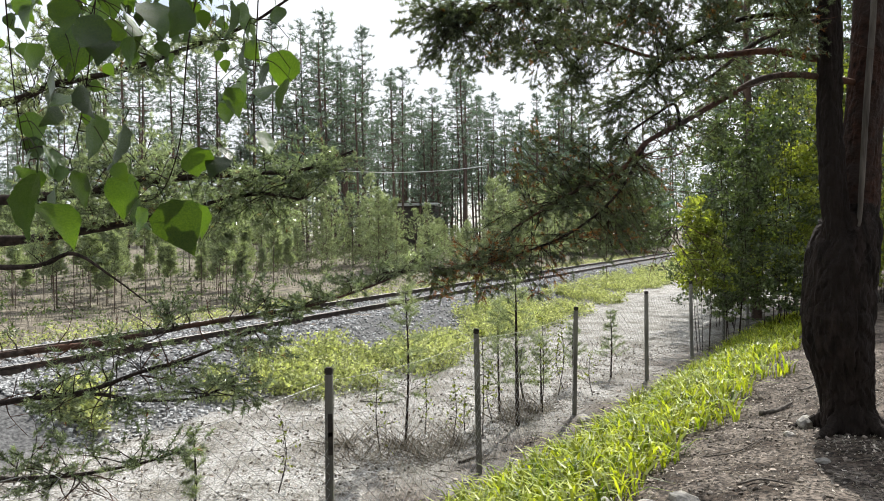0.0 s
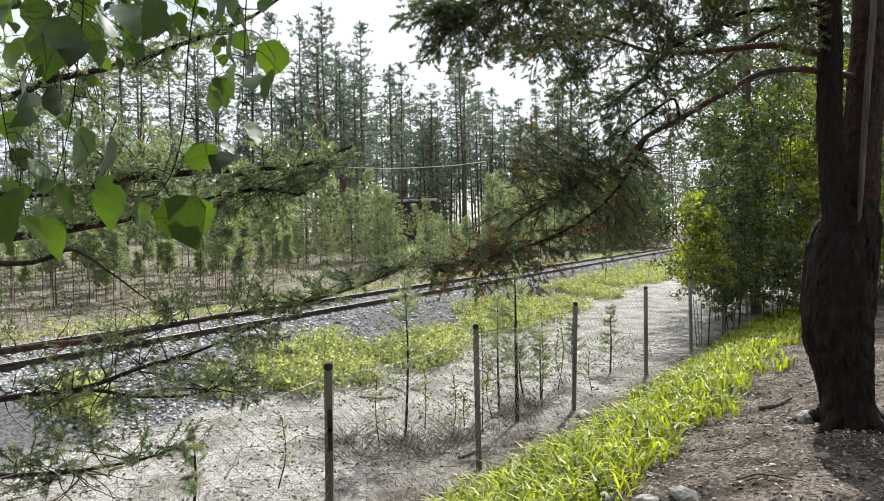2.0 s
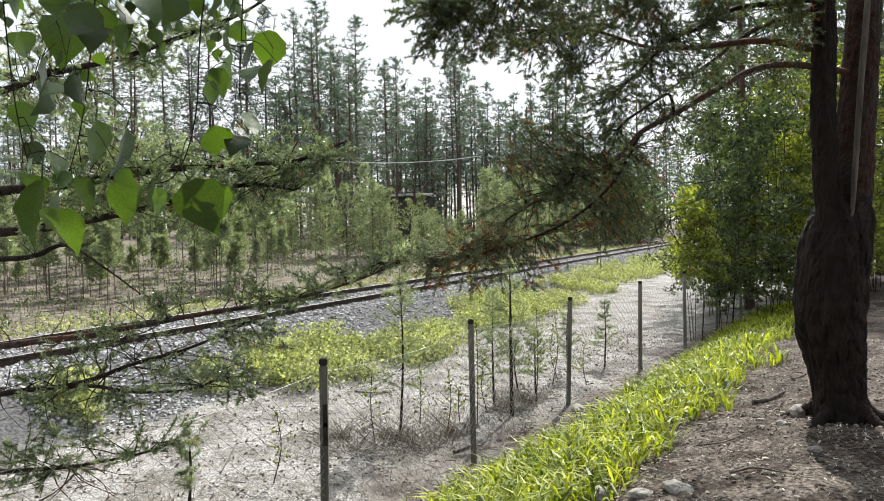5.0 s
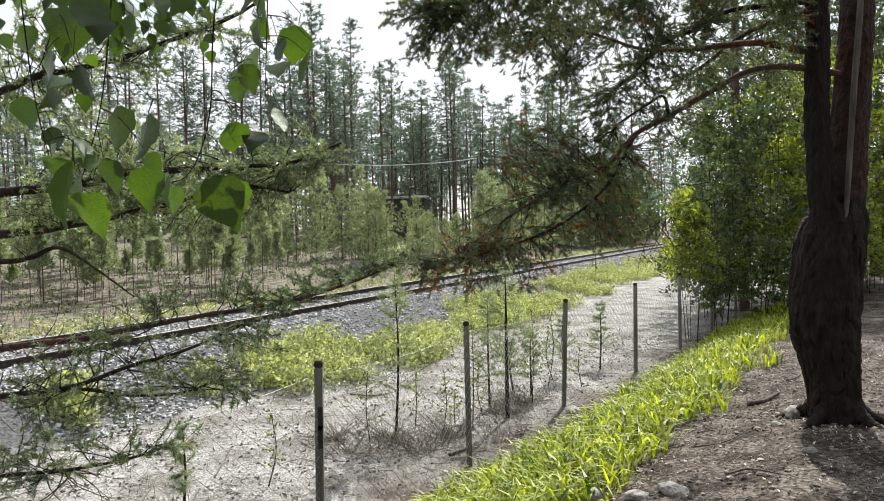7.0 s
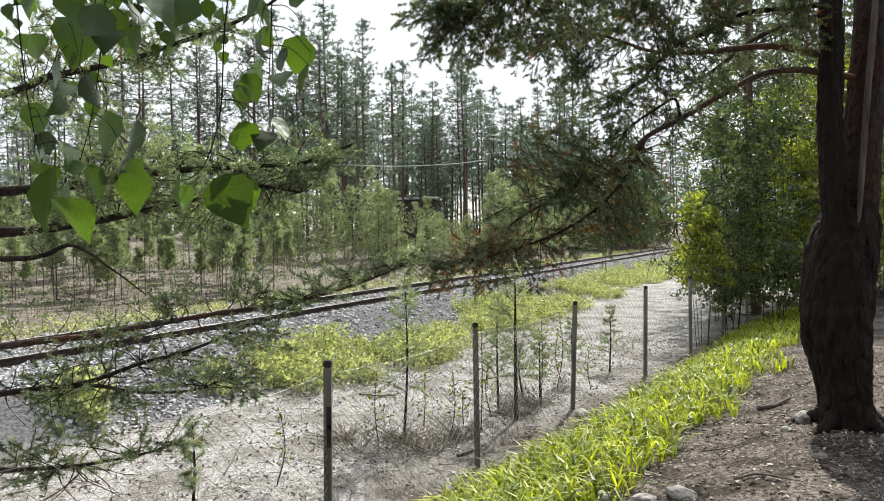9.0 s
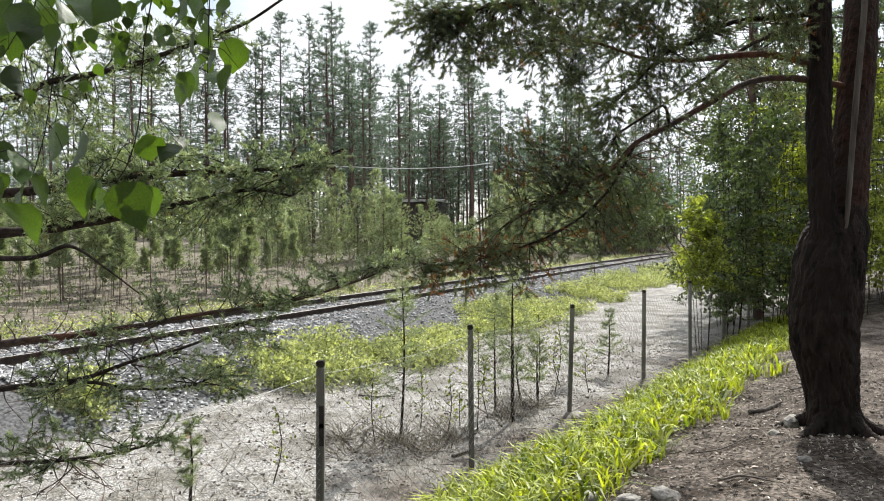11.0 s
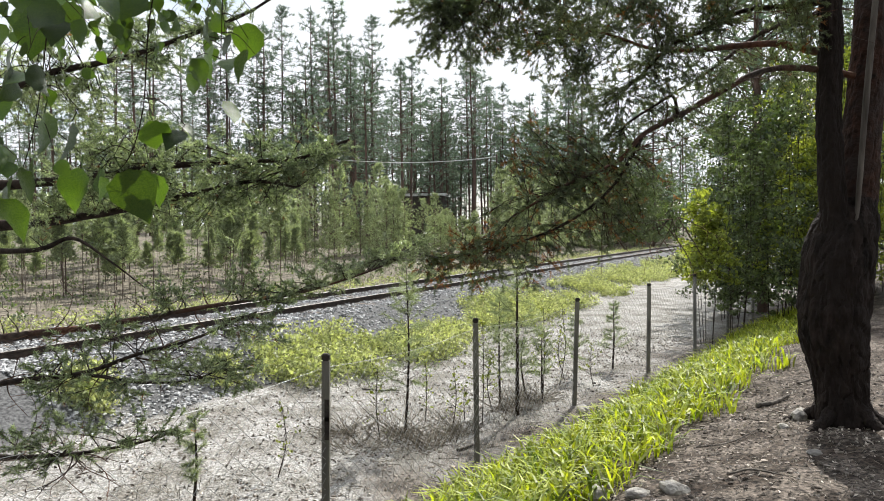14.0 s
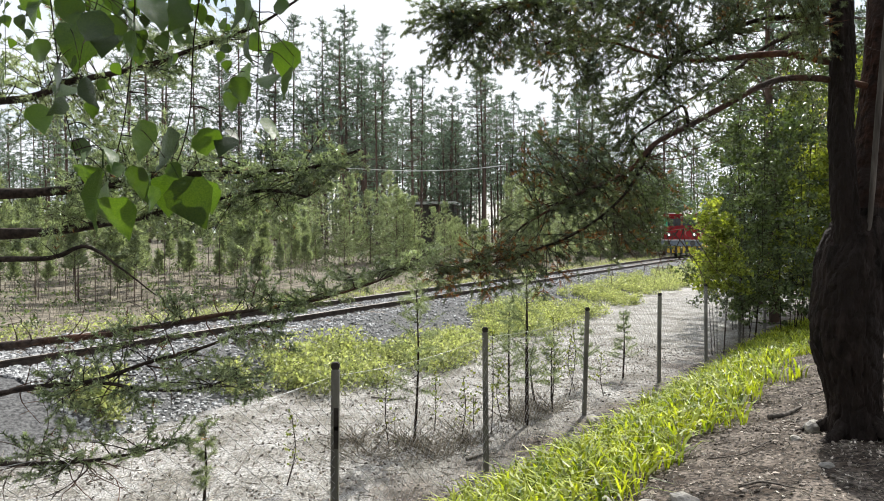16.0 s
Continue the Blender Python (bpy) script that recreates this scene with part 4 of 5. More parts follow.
# out of view behind the camera, added to block skylight on the trunk and bank
joined_wood("wood_behind", PINES + LOW, ring(187, 166, 50, 5.5, 15, 0.7, 1.05), "unseen pine wood added at the back to block skylight")
for i, (x, y, k) in enumerate([(8.4, 19.5, 1.0), (10.8, 19, 1.05), (12.6, 20.5, 1.1), (9.8, 24, 1.1)]):
    plant(LOW, i, x, y, k, i * 77)


def young_pine(seed, height, bare, full):
    """A young pine with upward shoots, its lower stem bare."""
    global RNG
    keep, RNG = RNG, np.random.default_rng(seed)
    tree = new("young_pine")
    bend = RNG.normal(size=2) * 0.06
    link("trunk", limb_mesh("young_trunk", [(0, 0, -0.1), (bend[0], 0, height * 0.5), (bend[0], bend[1], height)], [0.016 + 0.016 * (full > 0.8), 0.011 + 0.011 * (full > 0.8), 0.005], M_BARK_FAR, 5, 4, 0.05, seed), tree)
    s0, s1, tc, td = [], [], [], []
    for z in np.arange(height * bare, height, height * 0.055):
        k = z / height
        r = full * (1.08 - k) ** 0.75 * (0.7 + 0.5 * RNG.random()) + 0.06
        for a in RNG.random(5) * 6.28:
            o = np.array([bend[0] * k, bend[1] * k, z])
            w = np.array([math.cos(a), math.sin(a), 0.25 + 0.5 * k])
            s0.append(o)
            s1.append(o + w * r)
            for t in (0.45, 0.65, 0.82, 1.0):
                tc.append(o + w * r * t + RNG.normal(size=3) * 0.04)
                td.append(unit(w + [0, 0, 0.45]))
    tc += [np.array([bend[0], bend[1], height * t]) for t in (0.93, 0.97, 1.0)]
    td += [np.array([0, 0, 1.0])] * 3
    v, f = sticks(s0, s1, 0.01, 0.004)
    tagged(link("branchwork", mesh_of("young_branchwork", v, f, M_BARK_FAR), tree), kind="stuff")
    v, f = needles(tc, td, 9, 0.2, 0.033, 1.0)
    tagged(link("crown", mesh_of("young_crown", v, f, M_NEEDLE_YOUNG), tree), kind="stuff")
    RNG = keep
    return tagged(tree, "young pale-green pine with upright shoots", "tree", "young pines beyond the railway")


YOUNG = [young_pine(200 + i, h, b, r) for i, (h, b, r) in enumerate([(4.6, 0.1, 1.15), (4.0, 0.15, 1.05), (5.2, 0.1, 1.2), (3.4, 0.12, 0.95)])]
THIN = [young_pine(220 + i, h, b, r) for i, (h, b, r) in enumerate([(3.4, 0.55, 0.4), (2.7, 0.45, 0.42), (3.8, 0.6, 0.45), (2.2, 0.35, 0.4)])]
for i in range(30):
    x, y = -10.5 + 9.2 * spots.random(), 35 + 9 * spots.random()
    plant(YOUNG, i, x, y, 0.4 + 0.7 * spots.random(), spots.random() * 360)
for i in range(16):
    x, y = -2.0 + 5.0 * spots.random(), 38 + 9 * spots.random()
    plant(YOUNG, i, x, y, 0.55 + 0.25 * spots.random(), spots.random() * 360)
for i in range(12):
    x, y = 1.8 + 4.0 * spots.random(), 42 + 8 * spots.random()
    plant(YOUNG, i, x, y, 0.9 + 0.3 * spots.random(), spots.random() * 360)
for i in range(20):
    y = 52 + 14 * spots.random()
    x = y * (0.12 + 0.16 * spots.random())
    if track_side(x, y) < -6:
        plant(YOUNG, i, x, y, 0.9 + 0.5 * spots.random(), spots.random() * 360)
count = 0
while count < 130:
    y = 19 + 16 * spots.random()
    x = y * (-0.72 + 0.5 * spots.random())
    if track_side(x, y) < -6:
        plant(THIN, count, x, y, 0.5 + 0.55 * spots.random(), spots.random() * 360)
        count += 1


# ---- bushes, saplings, weeds, grass ----
def leafy_bush(x, y, height, radius, mat, count, label, stems=6, size=0.07, low=0.12, category="bush"):
    """Several stems with twigs that carry many small leaves, in uneven clumps."""
    bush = tagged(new("leafy_bush"), label, category)
    z0 = gz(x, y) - 0.04
    bush.matrix_basis = pose(x, y, z0)
    s0, s1, rr, pts = [], [], [], []
    clumps = 26 * stems
    for i in range(stems):
        a = 6.28 * i / stems + RNG.random()
        base = np.array([math.cos(a), math.sin(a), 0]) * radius * 0.2
        top = np.array([math.cos(a) * radius * 0.45, math.sin(a) * radius * 0.45, height * (0.72 + 0.28 * RNG.random())])
        knee = (base + top) / 2 + RNG.normal(size=3) * radius * 0.1
        s0 += [base, knee]
        s1 += [knee, top]
        rr += [0.01, 0.007]
        for t in low + (1.02 - low) * RNG.random(26):
            o = base + (knee - base) * t * 2 if t < 0.5 else knee + (top - knee) * (t - 0.5) * 2
            w = rand_dirs(1)[0] * np.array([1, 1, 0.3])
            r = radius * (0.25 + 0.75 * RNG.random() ** 0.6) * (1.05 - 0.7 * t ** 2.5)
            tip = o + unit(w) * r + np.array([0, 0, -0.12 * r])
            s0.append(o)
            s1.append(tip)
            rr.append(0.005)
            m = int(count / clumps * (0.5 + RNG.random()))
            size_c = radius * (0.05 + 0.09 * RNG.random())
            pts.append(tip + RNG.normal(size=(m, 3)) * size_c * np.array([1, 1, 0.75]))
            pts.append(o + (tip - o) * RNG.random((m // 3, 1)) + RNG.normal(size=(m // 3, 3)) * size_c * 0.5)
    v, f = sticks(s0, s1, np.array(rr), 0.003, 4)
    tagged(link("stemwork", mesh_of("bush_stemwork", v, f, M_TWIG), bush, "thin dark stems"), kind="stuff")
    pts = np.concatenate(pts)
    pts = pts[pts[:, 2] > height * low * 0.55 + 0.05]
    v, f = leaves(pts, size, size * 0.7)
    tagged(link("foliage", mesh_of("bush_foliage", v, f, mat), bush), kind="stuff")
    return bush


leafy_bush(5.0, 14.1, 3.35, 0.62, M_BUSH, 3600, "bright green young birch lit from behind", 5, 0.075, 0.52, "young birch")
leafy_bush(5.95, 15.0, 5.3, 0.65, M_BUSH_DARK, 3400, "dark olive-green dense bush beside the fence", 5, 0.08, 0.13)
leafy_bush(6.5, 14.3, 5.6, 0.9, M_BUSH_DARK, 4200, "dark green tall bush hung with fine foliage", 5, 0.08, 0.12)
leafy_bush(7.3, 15.0, 5.4, 1.0, M_BUSH, 5200, "green leafy bush behind the grass strip", 5, 0.08, 0.2)
leafy_bush(8.0, 14.0, 5.6, 1.0, M_BUSH, 5000, "shaded green bush behind the pine trunk", 5, 0.08, 0.2)
leafy_bush(9.6, 15.5, 5.0, 1.2, M_BUSH, 6000, "green bush on the flat behind the pine")
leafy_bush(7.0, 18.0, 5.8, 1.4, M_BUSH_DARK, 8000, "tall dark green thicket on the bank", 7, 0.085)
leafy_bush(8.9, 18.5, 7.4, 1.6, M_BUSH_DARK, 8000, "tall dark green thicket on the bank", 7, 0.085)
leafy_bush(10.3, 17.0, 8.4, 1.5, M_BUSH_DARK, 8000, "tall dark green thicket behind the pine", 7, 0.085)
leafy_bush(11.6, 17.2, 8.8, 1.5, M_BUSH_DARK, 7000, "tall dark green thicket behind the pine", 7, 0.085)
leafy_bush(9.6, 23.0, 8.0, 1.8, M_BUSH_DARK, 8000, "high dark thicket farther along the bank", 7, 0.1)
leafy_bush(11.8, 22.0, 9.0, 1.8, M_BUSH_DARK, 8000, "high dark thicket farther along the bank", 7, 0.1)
for i in range(36):
    y = 60 + 26 * spots.random()
    x = y * (0.13 + 0.29 * spots.random())
    if not -4 < track_side(x, y) < 4:
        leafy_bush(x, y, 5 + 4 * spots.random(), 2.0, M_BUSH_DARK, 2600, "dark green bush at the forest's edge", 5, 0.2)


def sapling(x, y, height, spread, seed, needle=True):
    """A thin young tree by the fence."""
    global RNG
    keep, RNG = RNG, np.random.default_rng(seed)
    tree = tagged(new("pine_sapling" if needle else "bare_sapling"), "thin straggly pine sapling behind the wire fence" if needle else "thin almost leafless sapling behind the wire fence", "sapling")
    tree.matrix_basis = pose(x, y, gz(x, y) - 0.03)
    bend = RNG.normal(size=2) * 0.05
    link("stem", limb_mesh("sapling_stem", [(0, 0, 0), (bend[0], bend[1], height * 0.5), (bend[0] * 0.5, bend[1], height)], [(0.027 if spread > 0.5 else 0.017) if needle else 0.007, (0.02 if spread > 0.5 else 0.012) if needle else 0.005, 0.003], M_TWIG, 6, 5, 0.06, seed), tree)
    s0, s1, tc, td = [], [], [], []
    for z in np.arange(height * 0.3, height, 0.075):
        for a in RNG.random(3) * 6.28:
            o = np.array([bend[0] * 0.8, bend[1] * 0.8, z])
            w = np.array([math.cos(a), math.sin(a), 0.35 + 0.4 * RNG.normal()])
            r = 1.5 * spread * (1.15 - z / height) * (0.4 + 0.8 * RNG.random()) + 0.03
            s0.append(o)
            s1.append(o + w * r)
            for t in np.arange(0.3, 1.01, 0.12):
                tc.append(o + w * r * t)
                td.append(unit(w))
    v, f = sticks(s0, s1, 0.0028, 0.0012)
    tagged(link("branchwork", mesh_of("sapling_branchwork", v, f, M_TWIG), tree), kind="stuff")
    if needle:
        v, f = needles(tc, td, 16, 0.065, 0.005, 0.95)
        tagged(link("foliage", mesh_of("sapling_needles", v, f, M_NEEDLE_YOUNG), tree), kind="stuff")
    else:
        tc = np.array(tc)[RNG.random(len(tc)) < 0.5]
        v, f = leaves(tc, 0.035, 0.025)
        tagged(link("foliage", mesh_of("sapling_leaves", v, f, M_BUSH), tree), kind="stuff")
    RNG = keep
    return tree


sapling(-0.55, 8.0, 1.97, 0.45, 705, True)
sapling(0.81, 8.9, 2.01, 0.58, 903, True)
sapling(1.23, 9.8, 1.03, 0.2, 945, True)
sapling(1.94, 11.2, 1.04, 0.22, 1005, True)
sapling(0.51, 9.0, 0.73, 0.12, 860, False)
sapling(-0.35, 8.6, 0.77, 0.12, 740, False)
sapling(-0.02, 8.2, 0.79, 0.12, 787, False)
sapling(2.64, 11.8, 1.14, 0.25, 1067, True)
sapling(1.58, 10.6, 1.19, 0.14, 975, False)
sapling(-2.25, 6.0, 0.80, 0.12, 328, True)
sapling(-1.67, 6.6, 0.68, 0.15, 478, False)
sapling(1.72, 10.9, 0.88, 0.1, 985, False)
sapling(2.08, 10.5, 0.67, 0.15, 1035, False)
sapling(0.14, 8.6, 0.45, 0.1, 810, False)
sapling(1.03, 10.2, 0.82, 0.2, 915, True)
sapling(0.62, 9.4, 1.5, 0.3, 931, True)
sapling(1.2, 9.5, 1.3, 0.26, 933, False)
sapling(0.35, 8.5, 1.25, 0.26, 937, False)
sapling(-0.8, 7.7, 0.9, 0.24, 939, False)


def bramble(x, y, radius, height, seed):
    """A low tangle of dry stalks."""
    a = RNG.random(80) * 6.28
    r = radius * RNG.random(80) ** 1.1
    p0 = np.stack([x + np.cos(a) * r, y + np.sin(a) * r, np.zeros(80)], 1)
    p0[:, 2] = ground_z(p0[:, 0], p0[:, 1]) - 0.01
    p1 = p0 + rand_dirs(80) * np.array([0.42, 0.42, 0.16]) + np.array([0, 0, 1]) * (height * (0.3 + 0.7 * RNG.random((80, 1))))
    v, f = sticks(p0, p1, 0.0042, 0.0018)
    k = RNG.random((260, 1))
    i = RNG.integers(80, size=260)
    c = p0[i] + (p1[i] - p0[i]) * k
    v2, f2 = sticks(c, c + rand_dirs(260) * 0.13, 0.002, 0.001)
    return tagged(link("dry_shrub", mesh_of("dry_shrub", *joined([(v, f), (v2, f2)]), M_DRY)), "low dry brown shrub of tangled twigs by the fence", "shrub")


for bx, by, br, bh in ((-1.0, 7.55, 0.3, 0.2), (-0.6, 7.9, 0.34, 0.3), (-0.25, 7.6, 0.3, 0.25), (0.05, 8.1, 0.28, 0.22), (-1.2, 8.1, 0.2, 0.14), (0.75, 9.1, 0.25, 0.25), (1.1, 9.6, 0.22, 0.2)):
    bramble(bx, by, br, bh, 1)


def weeds(name, x, y, height, mat, label, per=26, size=0.06):
    """Low leafy weeds in tufts, one patch of growth."""
    k = len(x)
    z = ground_z(x, y)
    h = height * (0.4 + 0.6 * RNG.random(k))
    c = np.repeat(np.stack([x, y, z], 1), per, 0)
    hh = np.repeat(h, per)
    o = RNG.normal(size=(len(c), 3)) * 0.11
    o[:, 2] = RNG.random(len(c)) ** 0.8 * hh
    v, f = leaves(c + o, size, size * 0.55, 0.0)
    return tagged(link(name, mesh_of(name, v, f, mat)), label, "weeds", kind="stuff")


x, y = on_track(1.5, 3.8, 9.3, 62, 3300)
keep = (wob(x, y, 0.6) + 0.5 * wob(x, y, 1.9, 2.0) > -0.5 + 0.5 * np.clip(track_side(x, y) - 2.6, 0, 2)) & ~((y > 13.6) & (y < 18.0) & (track_side(x, y) < 2.2))
weeds("roadside_weeds", x[keep], y[keep], 0.45, M_WEED, "bright yellow-green weeds along the foot of the ballast", 55, 0.065)
x, y = on_track(-4.8, -2.7, 4, 60, 750)
weeds("far_weeds", x, y, 0.35, M_WEED, "yellow-green weeds beyond the railway", 22)
x, y = on_track(-32, -4.0, 4, 70, 2600)
weeds("heath_shrubs", x, y, 0.35, M_BUSH_DARK, "low green shrubs on the heath beyond the railway", 16, 0.09)


def grass_blades(x, y, height, width, name, label, mat, lean=0.5):
    """Broad arching blades, each bent in three pieces."""
    k = len(x)
    base = np.stack([x, y, ground_z(x, y) - 0.01], 1)
    a = RNG.random(k) * 6.28
    w = np.stack([np.cos(a), np.sin(a), np.zeros(k)], 1)
    side = np.stack([-np.sin(a + RNG.normal(size=k) * 0.5), np.cos(a), np.zeros(k)], 1)
    h = (height * (0.55 + 0.6 * RNG.random(k)))[:, None]
    ln = (lean * (0.3 + RNG.random(k)))[:, None]
    wd = (width * (0.6 + 0.6 * RNG.random(k)))[:, None] * 0.5
    up = np.array([0, 0, 1.0])
    lv = []
    for t, s in ((0, 0.6), (0.35, 1.0), (0.7, 0.85)):
        p = base + up * h * (t - 0.25 * ln * t * t) + w * h * ln * t * t
        lv += [p - side * wd * s, p + side * wd * s]
    lv.append(base + up * h * (1 - 0.45 * ln) + w * h * ln * 1.1)
    v = np.stack(lv, 1).reshape(-1, 3)
    f = np.array([[0, 1, 3], [0, 3, 2], [2, 3, 5], [2, 5, 4], [4, 5, 6]])
    f = (np.arange(k)[:, None, None] * 7 + f[None]).reshape(-1, 3)
    return tagged(link(name, mesh_of(name, v, f, mat)), label, "grass", kind="stuff")


def along_fence(s_lo, s_hi, r_lo, r_hi, k, power=1.4):
    r = r_lo + (r_hi - r_lo) * RNG.random(k) ** power
    s = s_lo + (s_hi - s_lo) * RNG.random(k)
    return FENCE_AT[0] + FENCE_WAY[0] * r + FENCE_WAY[1] * s, FENCE_AT[1] + FENCE_WAY[1] * r - FENCE_WAY[0] * s


x, y = along_fence(0.1, 2.5, -2.6, 12, 15000)
s = fence_side(x, y)
keep = (s < 2.1 + 0.25 * wob(x, y, 2.0)) & (RNG.random(len(s)) < 2.1 - s * 0.75) & (s > 0.55 + 0.16 * wob(x, y, 3.0, 1.0))
grass_blades(x[keep], y[keep], 0.29, 0.022, "grass_strip", "lush yellow-green broad-bladed grass on the bank", M_GRASS, 0.9)



# ---- loose stones, litter and sticks ----
def scatter(name, x, y, lo, hi, mat, label):
    size = lo + (hi - lo) * RNG.random(len(x)) ** 3
    v, f = stones(np.stack([x, y, ground_z(x, y) + size * 0.15], 1), size)
    return tagged(link(name, mesh_of(name, v, f, mat)), label, "stones", kind="stuff")


M_PEBBLE = material("road_pebble", (0.2, 0.185, 0.165), (0.46, 0.43, 0.39), 8, 0.9, 0.3, vary="island")
M_CLOD = material("earth_clod", (0.07, 0.06, 0.05), (0.36, 0.31, 0.27), 12, 0.95, 0.4, vary="island")
x, y = along_fence(-4.6, -0.05, -4, 11, 9000)
scatter("road_pebbles", x, y, 0.004, 0.018, M_PEBBLE, "pale grey pebbles strewn over the gravel road")
x, y = along_fence(1.2, 4.6, -4.8, 2.5, 6000, 0.9)
scatter("bank_litter", x, y, 0.004, 0.022, M_CLOD, "brown clods and cone scales on the shaded bank")


def litter_sticks(name, x, y, ln, r, mat, label):
    k = len(x)
    a = RNG.random(k) * 6.28
    p0 = np.stack([x, y, ground_z(x, y) + r], 1)
    h = ln * (0.3 + RNG.random(k))
    x1, y1 = x + np.cos(a) * h, y + np.sin(a) * h
    p1 = np.stack([x1, y1, ground_z(x1, y1) + r + 0.012 * RNG.random(k)], 1)
    v, f = sticks(p0, p1, r, r * 0.6)
    return tagged(link(name, mesh_of(name, v, f, mat)), label, "litter", kind="stuff")


x, y = along_fence(-1.6, 0.5, -3.5, 9, 3200, 1.0)
scatter("fence_litter", x, y, 0.005, 0.024, M_CLOD, "dark clods and cones strewn along the foot of the fence")
M_FLAKE = material("bark_flake", (0.14, 0.115, 0.095), (0.6, 0.55, 0.49), 9, 0.7, 0, vary="island", spec=0.5)
x, y = along_fence(1.7, 5.2, -5.0, 5.0, 9000, 0.9)
v, f = leaves(np.stack([x, y, ground_z(x, y) + 0.004], 1), 0.03, 0.014, 0.0)
tagged(link("bark_flakes", mesh_of("bark_flakes", v, f, M_FLAKE)), "pale bark flakes and dry leaves on the bank", "litter", kind="stuff")
x, y = along_fence(-4.6, -0.6, -4.5, 9, 2600, 1.0)
v, f = leaves(np.stack([x, y, ground_z(x, y) + 0.008], 1), 0.05, 0.025, 0.0)
tagged(link("road_litter", mesh_of("road_litter", v, f, M_CLOD)), "dark dead leaves and bark bits on the gravel road", "litter", kind="stuff")
x, y = along_fence(0.9, 5.0, -5.5, 4, 6000, 0.9)
litter_sticks("needle_litter", x, y, 0.09, 0.0018, M_DRY, "dry needles and thin twigs on the bank")
x, y = along_fence(-4.4, 0.6, -4, 12, 1500)
litter_sticks("road_twigs", x, y, 0.22, 0.003, M_DRY, "dry twigs lying on the gravel road")
x, y = along_fence(-4.4, 0.4, -4, 13, 2600)
keep = wob(x, y, 1.1, 3.0) > 0.1
grass_blades(x[keep], y[keep], 0.16, 0.006, "dry_grass", "thin dry straw-coloured grass on the gravel", M_DRY, 0.7)


def field_stone(x, y, size, squash, seed, label):
    """One rough stone, half sunk."""
    rg = np.random.default_rng(seed)
    bm = bmesh.new()
    bmesh.ops.create_icosphere(bm, subdivisions=3, radius=1)
    off = Vector(rg.normal(size=3) * 9)
    for v in bm.verts:
        d = 1 + 0.35 * noise.noise(v.co * 1.1 + off) + 0.12 * noise.noise(v.co * 3 + off) + 0.04 * noise.noise(v.co * 9 + off)
        v.co = Vector((v.co.x * squash[0], v.co.y * squash[1], v.co.z * squash[2])) * d * size
    me = bpy.data.meshes.new("stone")
    bm.to_mesh(me)
    bm.free()
    me.materials.append(M_STONE)
    return tagged(link("stone", me, None, "", pose(x, y, gz(x, y) + size * squash[2] * 0.35, 0, 0, seed * 40)), label, "stone", "stones on the bank")


field_stone(2.86, 5.72, 0.1, (1, 0.7, 0.6), 1, "pale grey stone against the pine's roots")
field_stone(1.0, 4.6, 0.09, (1, 0.8, 0.7), 2, "pale rounded stone in the grass")
field_stone(1.43, 4.4, 0.09, (1.1, 0.8, 0.6), 3, "rough grey stone at the edge of the grass")
field_stone(2.51, 4.8, 0.05, (1, 0.8, 0.5), 4, "small pale stone on the bank")
field_stone(1.2, 4.42, 0.07, (1.2, 0.8, 0.5), 5, "grey stone at the edge of the grass")
field_stone(2.59, 5.46, 0.05, (1, 0.8, 0.5), 6, "small stone on the bank")
field_stone(1.64, 8.84, 0.1, (1.2, 0.8, 0.6), 7, "dark stone at the foot of a fence post")
field_stone(0.47, 6.54, 0.06, (1.2, 0.8, 0.5), 8, "small stone near the fence")


def fallen_stick(pts, r, label):
    pts = [(x, y, gz(x, y) + h) for x, y, h in pts]
    return tagged(link("fallen_branch", limb_mesh("fallen_branch", pts, [r, r * 0.9, r * 0.5], M_DEAD, 8, 6, 0.1, int(r * 999))), label, "branch")


fallen_stick([(2.86, 6.58, 0.02), (3.05, 6.64, 0.02), (3.23, 6.74, 0.02)], 0.025, "short brown broken branch on the bank")
fallen_stick([(1.78, 4.44, 0.02), (1.94, 4.46, 0.02), (2.05, 4.26, 0.02)], 0.008, "thin dry branch on the bank")
fallen_stick([(3.54, 7.22, 0.02), (3.79, 7.48, 0.02), (4.4, 8.28, 0.02)], 0.01, "pale dry branch leaning by the trunk")
fallen_stick([(-1.36, 10.28, 0.02), (-1.05, 10.12, 0.02), (-0.81, 10.2, 0.02)], 0.012, "dark dry branch on the gravel")
fallen_stick([(-2.25, 6.86, 0.02), (-2.3, 7.28, 0.02), (-2.36, 7.74, 0.02)], 0.008, "pale dry branch on the gravel")
fallen_stick([(0.05, 7.38, 0.02), (0.18, 7.5, 0.02), (0.29, 7.66, 0.02)], 0.018, "dark branch end under the netting")
fallen_stick([(1.85, 5.24, 0.02), (2.11, 5.26, 0.02), (2.42, 5.46, 0.02)], 0.006, "thin dry twig on the bank")

x, y = on_track(-18, -3.2, 4, 45, 15000)
keep = wob(x, y, 0.9, 3.0) > -0.5
grass_blades(x[keep], y[keep], 0.4, 0.012, "heath_grass", "thin dry grass and stalks on the heath beyond the railway", M_DRY, 0.5)


